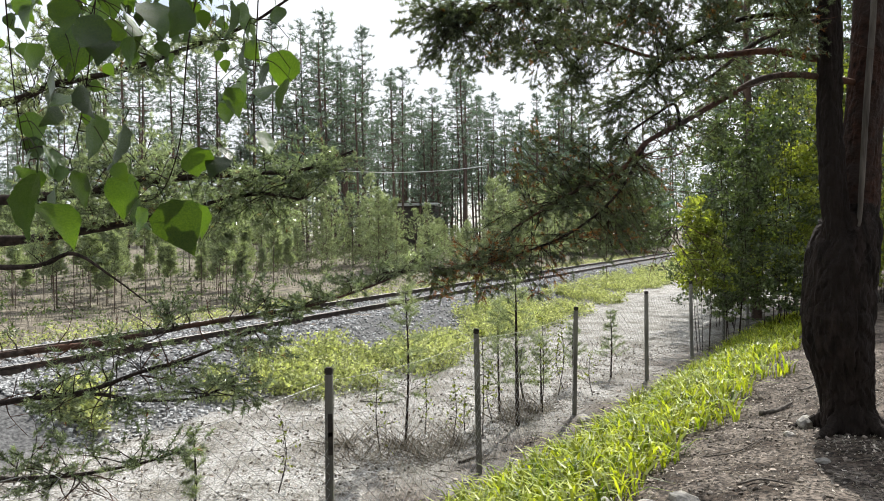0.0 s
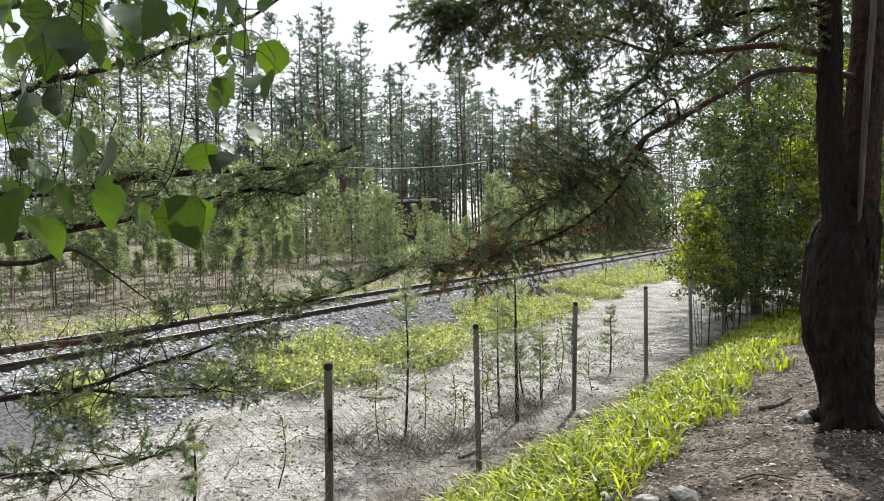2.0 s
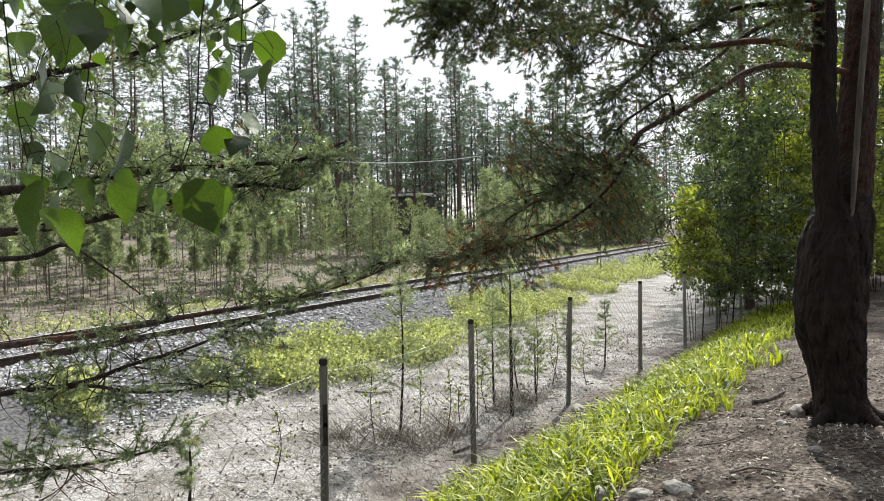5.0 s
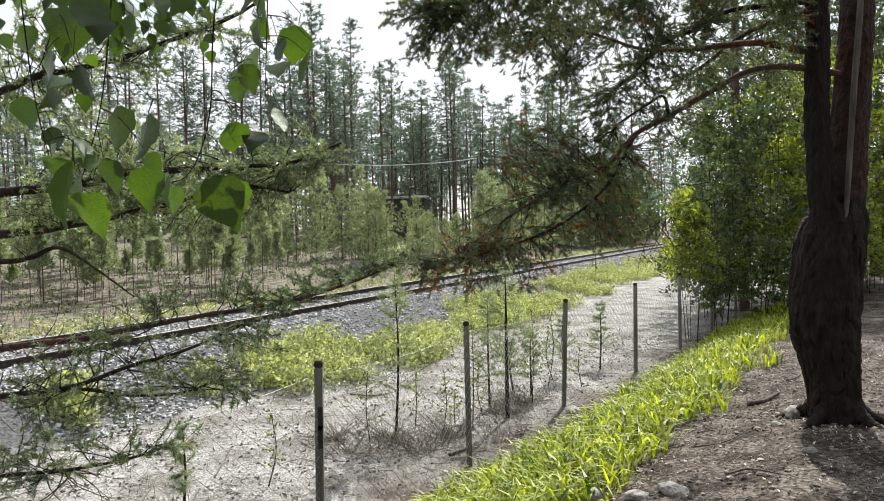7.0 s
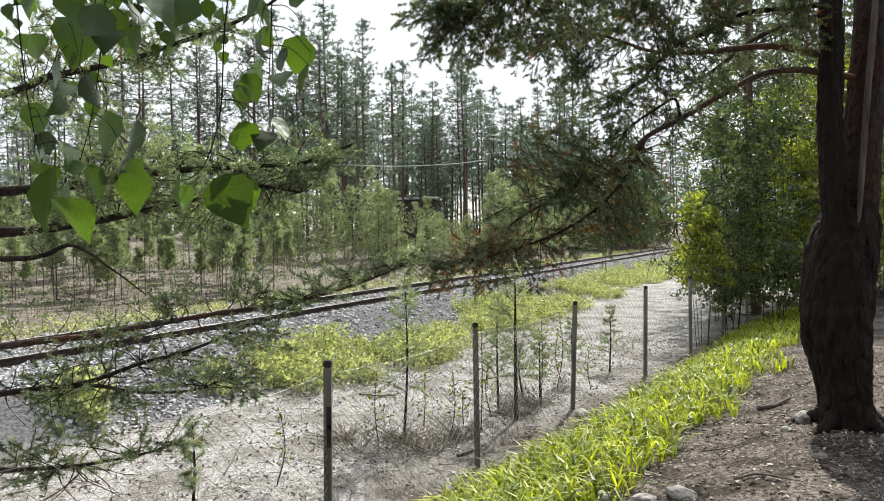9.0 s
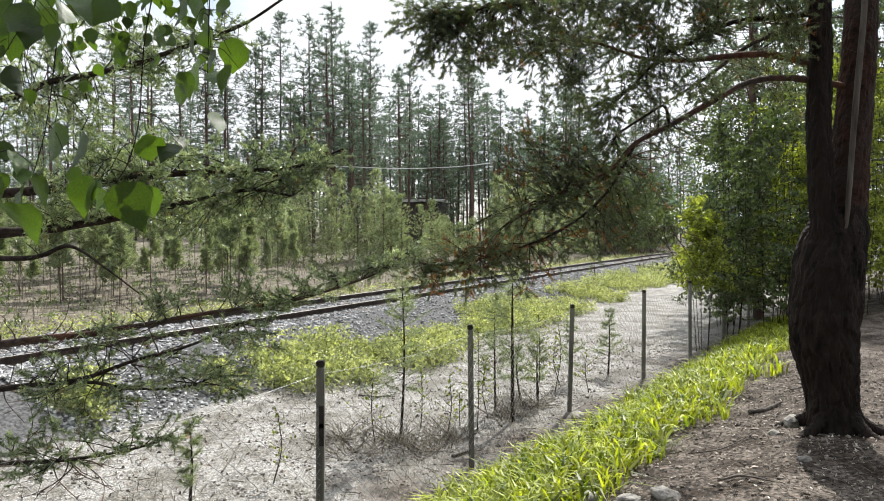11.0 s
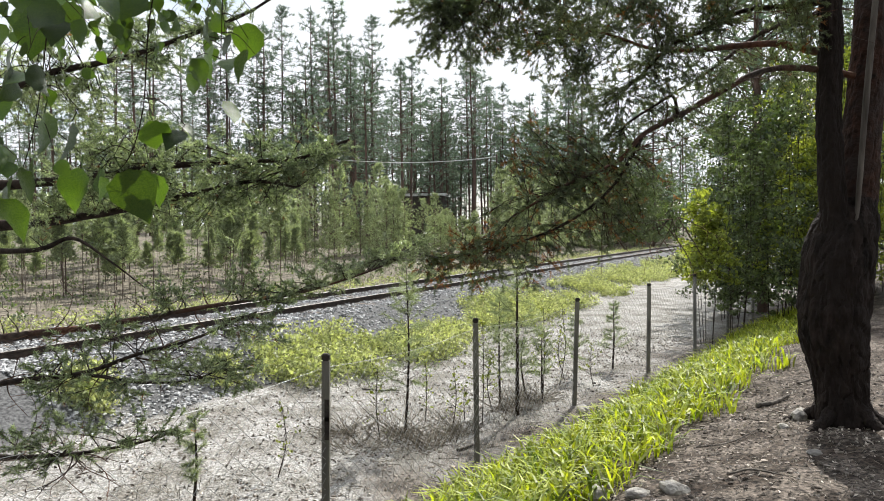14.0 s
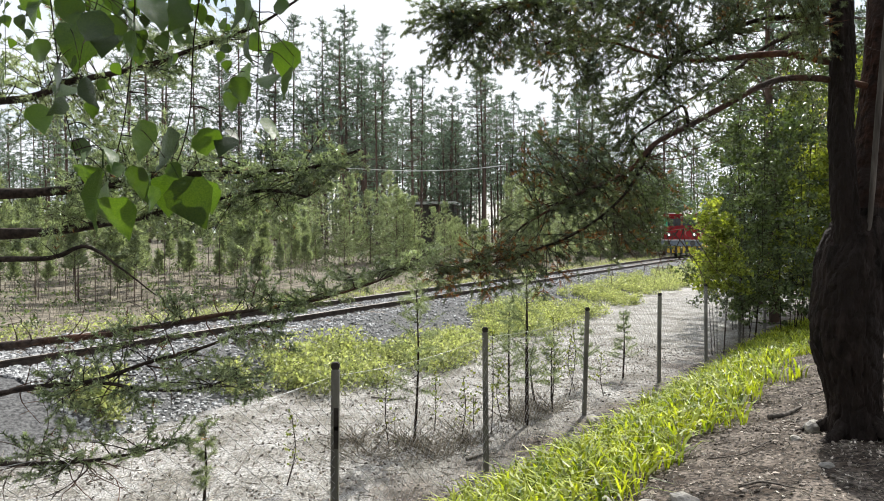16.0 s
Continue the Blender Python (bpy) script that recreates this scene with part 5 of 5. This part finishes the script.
# ---- birch twigs hanging near the camera ----
def birch_leaf_mesh(name, curl, fold):
    """A birch leaf: pointed, toothed, folded on its midrib, with a stalk; 1 long, hanging from the origin."""
    outline = [(0, 0.0), (0.10, 0.02), (0.24, 0.07), (0.36, 0.17), (0.42, 0.29), (0.41, 0.40), (0.36, 0.51), (0.29, 0.62), (0.21, 0.73), (0.13, 0.83), (0.06, 0.92), (0, 1.0)]
    bm = bmesh.new()
    mids, sides = [], {1: [], -1: []}
    for i, (w, t) in enumerate(outline):
        y = curl * math.sin(t * 2.6) * 0.3
        mids.append(bm.verts.new((0, y, -t)))
        tooth = 1.05 if i % 2 else 0.97
        for s in (1, -1):
            if w:
                sides[s].append(bm.verts.new((s * w * tooth, y + fold * w + 0.02 * math.sin(i * 2.1 + s), -t + 0.03 * (i % 2))))
            else:
                sides[s].append(mids[-1])
    for s in (1, -1):
        for i in range(len(outline) - 1):
            vs = list(dict.fromkeys([mids[i], mids[i + 1], sides[s][i + 1], sides[s][i]]))
            if len(vs) > 2:
                bm.faces.new(vs if s > 0 else vs[::-1])
    a = [bm.verts.new((dx, dy, z)) for z in (0.02, 0.32) for dx, dy in ((-0.012, 0), (0.012, 0), (0, 0.02))]
    for i in range(3):
        bm.faces.new((a[i], a[(i + 1) % 3], a[3 + (i + 1) % 3], a[3 + i]))
    me = bpy.data.meshes.new(name)
    bm.to_mesh(me)
    bm.free()
    for p in me.polygons:
        p.use_smooth = True
    me.materials.append(M_LEAF)
    return me


LEAF_MESHES = [birch_leaf_mesh("leaf", c, fo) for c, fo in ((0.2, 0.12), (-0.3, -0.18), (0.45, 0.3))]
birch_branch = tagged(new("birch_branch"), "birch branch tips with fresh green leaves swaying in the wind", "birch branch")
birch_branch.matrix_basis = pose(-0.4, 1.0, 2.9)
TWIGS = []


def birch_twig(stem, hung):
    """A thin hanging twig; its leaves hang from it at their places."""
    rg = np.random.default_rng(len(TWIGS) + 5)
    pivot = np.array(stem[0])
    line = np.array(stem) - pivot
    twig = link("twig", limb_mesh("birch_twig", line, [0.0013, 0.001, 0.0006], M_TWIG, 6, 8, 0.05, len(TWIGS)), birch_branch, "thin brown birch twig")
    home = pivot - np.array([-0.4, 1.0, 2.9])
    TWIGS.append((twig, home))
    dense = curve_points(line, 10)
    for i, (x, y, z, size, tip) in enumerate(hung):
        size *= 1.15
        c = np.array([x, y, z]) - pivot
        leaf = link("leaf", LEAF_MESHES[int(rg.integers(3))], twig)
        turn = pose(0, 0, 0, 28 * rg.normal(), -tip, 0) @ pose(0, 0, 0, 0, 0, 52 * rg.normal() + (180 if rg.random() < 0.5 else 0))
        top = Vector(c) + turn.to_3x3() @ Vector((0, 0, size * 0.5))
        leaf.matrix_basis = Matrix.Translation(top) @ turn @ Matrix.Diagonal((size, size, size, 1))
        end = np.array(turn.to_3x3() @ Vector((0, 0, size * 0.3))) + np.array(top)
        hold = dense[np.argmin(np.linalg.norm(dense - end - np.array([0, 0, 0.02]), axis=1))]
        bend = (hold + end) / 2 + np.array([0, 0, 0.012])
        link("leaf_stalk", limb_mesh("leaf_stalk", [hold, bend, end], [0.001, 0.0007, 0.0005], M_TWIG, 5, 3, 0.02, i), twig)


birch_twig([(-0.283, 1.0, 2.853), (-0.306, 1.03, 2.77), (-0.322, 1.06, 2.681), (-0.338, 1.09, 2.586)],
           [(-0.350, 1.079, 2.619, 0.065, 30), (-0.285, 1.083, 2.660, 0.054, -20), (-0.261, 0.939, 2.587, 0.044, -20), (-0.300, 0.988, 2.629, 0.036, 5), (-0.310, 1.056, 2.617, 0.042, 5), (-0.378, 1.069, 2.596, 0.038, 10), (-0.351, 1.015, 2.597, 0.041, 20), (-0.253, 1.003, 2.604, 0.020, 15), (-0.319, 0.997, 2.654, 0.040, 10), (-0.330, 1.086, 2.688, 0.033, 30), (-0.323, 0.987, 2.546, 0.032, -5), (-0.314, 1.076, 2.548, 0.040, 15), (-0.339, 0.957, 2.699, 0.047, -20), (-0.328, 1.041, 2.723, 0.047, 5), (-0.327, 1.079, 2.723, 0.039, 10), (-0.268, 0.948, 2.702, 0.027, 5)])
birch_twig([(-0.35, 1.0, 2.854), (-0.402, 1.03, 2.691), (-0.431, 1.06, 2.549), (-0.48, 1.09, 2.468), (-0.556, 1.12, 2.466)],
           [(-0.392, 1.008, 2.509, 0.050, -20), (-0.362, 1.007, 2.498, 0.040, -20), (-0.370, 1.081, 2.521, 0.031, 30), (-0.402, 0.964, 2.411, 0.073, 20), (-0.395, 1.012, 2.423, 0.048, 5), (-0.494, 1.082, 2.442, 0.060, 5), (-0.490, 1.024, 2.427, 0.041, 0)])
birch_twig([(-0.507, 1.0, 2.856), (-0.545, 1.03, 2.677), (-0.582, 1.06, 2.56), (-0.628, 1.09, 2.47)],
           [(-0.521, 1.076, 2.446, 0.064, -10), (-0.511, 1.006, 2.512, 0.068, -20), (-0.541, 1.003, 2.528, 0.060, -5), (-0.479, 0.961, 2.472, 0.026, 30), (-0.579, 1.051, 2.480, 0.030, -5)])
birch_twig([(-0.53, 1.0, 2.888), (-0.542, 1.03, 2.79), (-0.572, 1.06, 2.735), (-0.622, 1.09, 2.634)],
           [(-0.603, 0.958, 2.585, 0.080, 5), (-0.584, 0.985, 2.589, 0.063, -20), (-0.536, 0.954, 2.582, 0.042, 15), (-0.678, 1.082, 2.572, 0.045, 10), (-0.592, 1.069, 2.579, 0.026, 0), (-0.660, 1.046, 2.673, 0.042, 20)])
birch_twig([(-0.657, 1.0, 2.859), (-0.668, 1.03, 2.679), (-0.675, 1.06, 2.562), (-0.664, 1.09, 2.419)],
           [(-0.588, 0.933, 2.423, 0.081, -10), (-0.603, 1.012, 2.396, 0.077, 15), (-0.616, 1.058, 2.438, 0.051, 15), (-0.626, 0.987, 2.462, 0.047, -10), (-0.552, 0.982, 2.449, 0.050, 10), (-0.599, 0.995, 2.491, 0.045, 15), (-0.646, 1.007, 2.488, 0.042, 0), (-0.659, 1.072, 2.524, 0.034, 15), (-0.582, 0.989, 2.475, 0.028, 20)])
birch_twig([(-0.577, 1.0, 2.889), (-0.582, 1.03, 2.791), (-0.619, 1.06, 2.703), (-0.675, 1.09, 2.609)],
           [(-0.651, 1.057, 2.738, 0.063, -10), (-0.561, 0.944, 2.701, 0.045, 10), (-0.671, 1.068, 2.751, 0.043, 20), (-0.578, 1.074, 2.745, 0.050, -10), (-0.524, 0.939, 2.676, 0.053, -10), (-0.599, 1.053, 2.673, 0.074, -10), (-0.524, 0.965, 2.653, 0.046, 5), (-0.528, 1.008, 2.672, 0.032, 10), (-0.531, 1.039, 2.692, 0.048, 0), (-0.502, 1.011, 2.701, 0.053, 15), (-0.468, 0.940, 2.643, 0.036, -5), (-0.529, 1.030, 2.739, 0.038, 5), (-0.455, 1.006, 2.705, 0.061, 20), (-0.420, 0.979, 2.698, 0.055, -20), (-0.417, 1.017, 2.725, 0.026, 5), (-0.395, 1.024, 2.709, 0.026, 0), (-0.566, 0.963, 2.627, 0.023, 0), (-0.446, 0.937, 2.627, 0.020, 5), (-0.447, 1.003, 2.663, 0.024, 20)])


far_branch = tagged(new("birch_branch"), "farther birch twigs with small sunlit green leaves", "birch branch")
far_branch.matrix_basis = pose(-1.3, 2.2, 3.3)
fb = np.random.default_rng(61)
for i in range(16):
    tip_x, tip_z = -0.12 + 0.048 * i + 0.04 * fb.normal(), -0.1 - 0.26 * fb.random() - (0.14 if i < 6 else 0)
    stem = [(tip_x - 0.16, 0.2 * fb.normal(), 0.22), (tip_x - 0.04, 0.1 * fb.normal(), 0.02), (tip_x, 0.1 * fb.normal(), tip_z)]
    twig = link("twig", limb_mesh("birch_twig", stem, [0.002, 0.0014, 0.0007], M_TWIG, 5, 6, 0.05, 80 + i), far_branch, "thin brown birch twig")
    for c in curve_points(stem, 6)[2:]:
        for _ in range(2):
            size = 0.03 + 0.024 * fb.random()
            leaf = link("leaf", LEAF_MESHES[int(fb.integers(3))], twig)
            leaf.matrix_basis = Matrix.Translation(Vector(c + fb.normal(size=3) * 0.018)) @ pose(0, 0, 0, 30 * fb.normal(), 25 * fb.normal(), 360 * fb.random()) @ Matrix.Translation((0, 0, -0.3 * size)) @ Matrix.Diagonal((size, size, size, 1))


# ---- the train ----
M_RED = material("red_engine_paint", (0.2, 0.006, 0.01), (0.3, 0.01, 0.014), 3, 0.5, 0.05, spec=0.25, stain=(0.17, 0.01, 0.012), stain_scale=1.5)
M_IRON = material("sooty_iron", (0.03, 0.03, 0.032), (0.09, 0.085, 0.08), 5, 0.7, 0.3)
M_GREYBLUE = material("grey_blue_paint", (0.12, 0.15, 0.19), (0.2, 0.23, 0.27), 4, 0.5, 0.1)
M_YELLOW = material("hazard_yellow_paint", (0.5, 0.34, 0.03), (0.65, 0.46, 0.05), 5, 0.5, 0.1)
M_GREEN = material("green_panel_paint", (0.03, 0.3, 0.17), (0.05, 0.42, 0.25), 5, 0.4, 0.05)
M_ROOF = material("pale_roof_paint", (0.5, 0.5, 0.49), (0.7, 0.7, 0.68), 3, 0.55, 0.1)
M_WINDOW = material("dark_cab_glass", (0.012, 0.014, 0.016), (0.03, 0.034, 0.036), 2, 0.3, 0, spec=0.3)
M_LAMP = bpy.data.materials.new("lit_headlamp")
M_LAMP.use_nodes = True
M_LAMP.node_tree.nodes["Principled BSDF"].inputs["Emission Color"].default_value = (1, 0.95, 0.82, 1)
M_LAMP.node_tree.nodes["Principled BSDF"].inputs["Emission Strength"].default_value = 1.2


def box(name, x0, x1, y0, y1, z0, z1, mat, parent, label="", bevel=0.02, lean=0.0):
    """A bevelled box; lean draws its upper front edge back."""
    bm = bmesh.new()
    bmesh.ops.create_cube(bm, size=1, matrix=Matrix.Translation(((x0 + x1) / 2, (y0 + y1) / 2, (z0 + z1) / 2)) @ Matrix.Diagonal((x1 - x0, y1 - y0, z1 - z0, 1)))
    if lean:
        for v in bm.verts:
            if v.co.y > (y0 + y1) / 2 and v.co.z > (z0 + z1) / 2:
                v.co.y -= lean
    bmesh.ops.bevel(bm, geom=bm.edges[:], offset=min(bevel, 0.4 * min(x1 - x0, y1 - y0, z1 - z0)), segments=2, affect="EDGES")
    return part(name, bm, mat, parent, label)


def disc(name, at, radius, depth, axis, mat, parent, label="", sides=20):
    bm = bmesh.new()
    turn = pose(0, 0, 0, 0, 90, 0) if axis == "x" else pose(0, 0, 0, 90, 0, 0)
    bmesh.ops.create_cone(bm, cap_ends=True, segments=sides, radius1=radius, radius2=radius, depth=depth, matrix=Matrix.Translation(at) @ turn)
    bmesh.ops.bevel(bm, geom=[e for e in bm.edges if len(e.link_faces) == 2 and any(len(g.verts) > 4 for g in e.link_faces)], offset=min(radius, depth) * 0.15, segments=1, affect="EDGES")
    return part(name, bm, mat, parent, label)


def build_train():
    """A small red engine; its front is at y = 0, rail top at z = 0."""
    train = tagged(new("locomotive"), "small red diesel locomotive with lit headlamps on the railway", "locomotive")
    body = box("body", -1.35, 1.35, -8.6, -0.1, 1.25, 2.3, M_RED, train, "red painted body", 0.08)
    cab = box("cab", -1.33, 1.33, -3.2, -0.14, 2.26, 3.15, M_RED, train, "red cab", 0.06, 0.12)
    box("hood", -0.9, 0.9, -8.5, -3.2, 2.28, 2.95, M_RED, train, "red engine hood", 0.08)
    roof = box("roof", -1.42, 1.42, -3.35, -0.02, 3.13, 3.36, M_RED, train, "red curved roof edge", 0.09)
    box("roof_panel", -1.1, 1.1, -8.3, -0.5, 3.34, 3.44, M_ROOF, train, "pale roof top", 0.04)
    box("chimney", -0.3, 0.1, -1.5, -1.1, 3.42, 3.62, M_ROOF, train, "pale roof vent", 0.03)
    for x0, x1 in ((-1.05, -0.08), (0.08, 1.05)):
        pane = box("front_window", x0, x1, -0.22, -0.10, 2.42, 2.98, M_WINDOW, cab, "dark windscreen", 0.02, 0.05)
    box("side_window", -1.345, -1.30, -2.6, -0.6, 2.45, 2.98, M_WINDOW, cab, "dark side window", 0.01)
    box("green_panel", 1.08, 1.30, -0.16, -0.06, 2.36, 3.0, M_GREEN, cab, "green painted panel", 0.01)
    for x in (-0.95, 0.95):
        disc("headlamp", (x, -0.08, 1.72), 0.085, 0.1, "y", M_LAMP, body, "lit white headlamp")
        disc("lamp_ring", (x, -0.09, 1.72), 0.18, 0.06, "y", M_IRON, body)
        buf = disc("buffer", (x, 0.5, 1.06), 0.2, 0.06, "y", M_IRON, train, "round iron buffer")
        disc("buffer_shank", (x, 0.26, 1.06), 0.09, 0.45, "y", M_IRON, train)
    box("buffer_beam", -1.5, 1.5, -0.15, 0.1, 0.82, 1.28, M_GREYBLUE, train, "grey-blue buffer beam", 0.02)
    box("step", -1.55, 1.55, -0.6, 0.2, 1.27, 1.33, M_ROOF, train, "pale footplate edge", 0.01)
    for x in (-1.48, 1.48):
        box("handrail", x - 0.02, x + 0.02, 0.1, 0.14, 1.3, 2.4, M_ROOF, train, "pale handrail", 0.008)
    box("underframe", -1.2, 1.2, -8.4, -0.2, 0.45, 1.26, M_IRON, train, "dark underframe")
    for i in range(6):
        k = -1.1 + i * 0.4
        box("hazard_stripe", k, k + 0.2, -0.18, -0.06, 0.3, 0.82, M_YELLOW, train, "yellow warning stripe", 0.01)
    box("rail_guard", -1.25, 1.25, -0.2, -0.1, 0.25, 0.84, M_IRON, train, "black rail guard", 0.02)
    for y in (-1.6, -3.4, -6.0, -7.6):
        for x in (-0.76, 0.76):
            disc("wheel", (x, y, 0.46), 0.46, 0.13, "x", M_IRON, train, "spoked iron wheel", 24)
    return train


train = build_train()
box("chassis_panel", -1.26, 1.26, -8.2, -0.5, 0.7, 1.0, M_YELLOW, train, "yellow side beam", 0.02)


# ---- the shed and the cable among the far trees ----
M_SHED = material("tarred_shed_boards", (0.035, 0.03, 0.028), (0.09, 0.08, 0.072), 4, 0.9, 0.4, stretch=(8, 8, 0.3))
M_TIN = material("pale_tin_roof", (0.55, 0.56, 0.56), (0.75, 0.76, 0.76), 2, 0.5, 0.1)
shed = tagged(new("shed"), "low dark boarded shed with a pale tin roof among the trees", "shed")
shed.matrix_basis = pose(-3.7, 76, gz(-3.7, 76) - 0.1, 0, 0, -6)
SHED_H = 5.9 - gz(-3.7, 76)
for i in range(24):
    x0 = -2.3 + i * 4.6 / 24
    box("board", x0, x0 + 0.18, -1.6 - 0.012 * (i % 2), -1.5, 0, SHED_H - 0.1, M_SHED, shed, "", 0.008)
box("wall", -2.3, 2.3, -1.5, 1.5, 0, SHED_H - 0.1, M_SHED, shed, "dark wooden wall")
box("roof", -2.6, 2.6, -1.95, 1.9, SHED_H - 0.1, SHED_H + 0.16, M_TIN, shed, "pale tin roof", 0.03)
box("door", 0.6, 1.5, -1.66, -1.6, 0.05, 2.0, M_SHED, shed, "dark plank door")

cable = tagged(new("overhead_cable"), "pale sagging overhead cable on thin poles in the forest", "cable")
line = curve_points([(-8.2, 45, 6.75), (-6, 45, 6.62), (-3.2, 45, 6.52), (0, 45, 6.62), (2.45, 45, 6.86)], 10)
v, f = sticks(line[:-1], line[1:], 0.022, 0.022, 5)
link("wire", mesh_of("cable_wire", v, f, material("pale_cable", (0.5, 0.5, 0.48), (0.66, 0.66, 0.64), 8, 0.5, 0)), cable)
for x, top in ((2.45, 7.0), (-8.2, 6.9)):
    link("pole", limb_mesh("cable_pole", [(x, 45, gz(x, 45) - 0.2), (x, 45, 4), (x, 45, top)], [0.07, 0.06, 0.05], M_BARK_FAR, 8, 4, 0.03, 9), cable, "thin grey pole")

# ---- what moves ----
ENGINE_LINE = offset_line(curve_points([(*p, 0) for p in TRACK_LINE[::2]] + [(260, 215, 0), (560, 360, 0)], 3)[:, :2], -0.762)
ENGINE_RUN = np.concatenate([[0], np.cumsum(np.hypot(*np.diff(ENGINE_LINE, axis=0).T))])


def on_line(run):
    p = [np.interp(run, ENGINE_RUN, ENGINE_LINE[:, k]) for k in (0, 1)]
    b = [np.interp(run + 7.0, ENGINE_RUN, ENGINE_LINE[:, k]) for k in (0, 1)]
    turn = math.degrees(math.atan2(p[1] - b[1], p[0] - b[0])) - 90
    return pose(p[0], p[1], RAIL_Z, 0, 0, turn)


ENGINE_END, ENGINE_SPEED = float(np.interp(55.8, ENGINE_LINE[:, 1], ENGINE_RUN)), 22.0


def motions():
    SWAY_A = [(0.0, 0.037, 0.0), (0.5, 0.027, 0.008), (1.0, -0.01, 0.011), (1.5, -0.033, 0.013), (2.0, 0.022, 0.004), (2.5, 0.03, 0.005), (3.0, 0.008, 0.003), (3.5, -0.01, 0.001), (4.0, 0.019, 0.012), (4.2, 0.018, 0.013), (6.5, 0.068, 0.014), (7.0, 0.082, 0.02), (7.5, 0.08, 0.012), (8.0, 0.063, 0.008), (8.5, 0.069, 0.008), (10.8, 0.037, 0.035), (11.0, 0.031, 0.04), (11.5, 0.024, 0.033), (12.0, 0.022, 0.028), (12.5, 0.027, 0.031), (13.0, 0.042, 0.034), (13.5, 0.025, 0.028), (14.0, 0.039, 0.026), (14.5, 0.056, 0.03), (15.0, 0.055, 0.027), (15.5, 0.091, 0.036), (16.0, 0.083, 0.022)]
    SWAY_B = [(0.0, 0.024, 0.003), (0.5, 0.034, 0.008), (1.0, 0.002, 0.003), (1.5, -0.013, 0.002), (2.0, 0.032, 0.002), (2.5, 0.062, 0.009), (3.0, 0.009, 0.006), (3.5, -0.001, 0.002), (4.0, 0.057, 0.017), (6.5, 0.062, 0.023), (7.0, 0.094, 0.026), (7.5, 0.105, 0.023), (8.0, 0.062, 0.015), (8.5, 0.09, 0.03), (8.7, 0.096, 0.029), (10.8, 0.013, 0.025), (11.0, 0.017, 0.03), (11.5, 0.03, 0.029), (12.0, 0.009, 0.023), (12.5, 0.028, 0.029), (13.0, 0.039, 0.031), (13.5, 0.015, 0.026), (14.0, 0.014, 0.021), (14.5, 0.065, 0.028), (15.0, 0.119, 0.041), (15.5, 0.12, 0.046), (16.0, 0.069, 0.032)]
    SWAY_C = [(0.0, 0.023, 0.02), (0.5, 0.021, 0.023), (1.0, -0.03, 0.015), (1.5, -0.055, 0.001), (2.0, 0.009, -0.005), (2.5, 0.072, 0.006), (3.0, 0.037, -0.0), (3.5, 0.014, -0.003), (4.0, 0.037, 0.001), (4.2, 0.029, -0.002), (6.5, 0.075, 0.013), (7.0, 0.082, 0.02), (7.5, 0.08, 0.012), (8.0, 0.033, 0.008), (8.5, 0.051, 0.011), (8.7, 0.049, 0.013), (10.8, 0.022, 0.013), (11.0, 0.013, 0.018), (11.5, 0.008, 0.012), (12.0, 0.023, 0.008), (12.5, 0.018, 0.011), (13.0, 0.04, 0.014), (13.5, 0.014, 0.008), (14.0, -0.008, 0.002), (14.5, 0.05, 0.01), (15.0, 0.083, 0.016), (15.5, 0.123, 0.022), (16.0, 0.115, 0.014)]
    SWAY_D = [(0.0, 0.039, 0.007), (0.5, 0.024, 0.009), (1.0, -0.009, 0.002), (1.5, -0.035, -0.002), (2.0, 0.008, -0.004), (2.5, 0.026, 0.0), (3.0, 0.02, 0.003), (3.5, 0.006, 0.001), (4.0, 0.012, 0.009), (6.5, 0.073, 0.008), (7.0, 0.063, 0.019), (7.5, 0.066, 0.012), (8.0, 0.074, 0.005), (8.5, 0.067, 0.003), (11.0, -0.013, 0.051), (11.5, -0.011, 0.046), (12.0, -0.006, 0.036), (12.5, 0.006, 0.033), (13.0, 0.023, 0.028), (13.5, 0.015, 0.02), (14.0, 0.019, 0.019), (14.5, 0.042, 0.019), (15.0, 0.053, 0.031), (15.5, 0.059, 0.04), (16.0, 0.065, 0.022)]
    for (twig, home), sway in zip(TWIGS, (SWAY_A, SWAY_B, SWAY_C, SWAY_D, SWAY_C, SWAY_D)):
        walk(twig, [(t, pose(home[0] + dx * 0.8, home[1], home[2] + dz, 0, -dx * 45, dx * 60)) for t, dx, dz in sway])
    walk(train, [(t, on_line(ENGINE_END + ENGINE_SPEED * (16 - t))) for t in np.arange(0, 16.01, 0.5)])


motions()
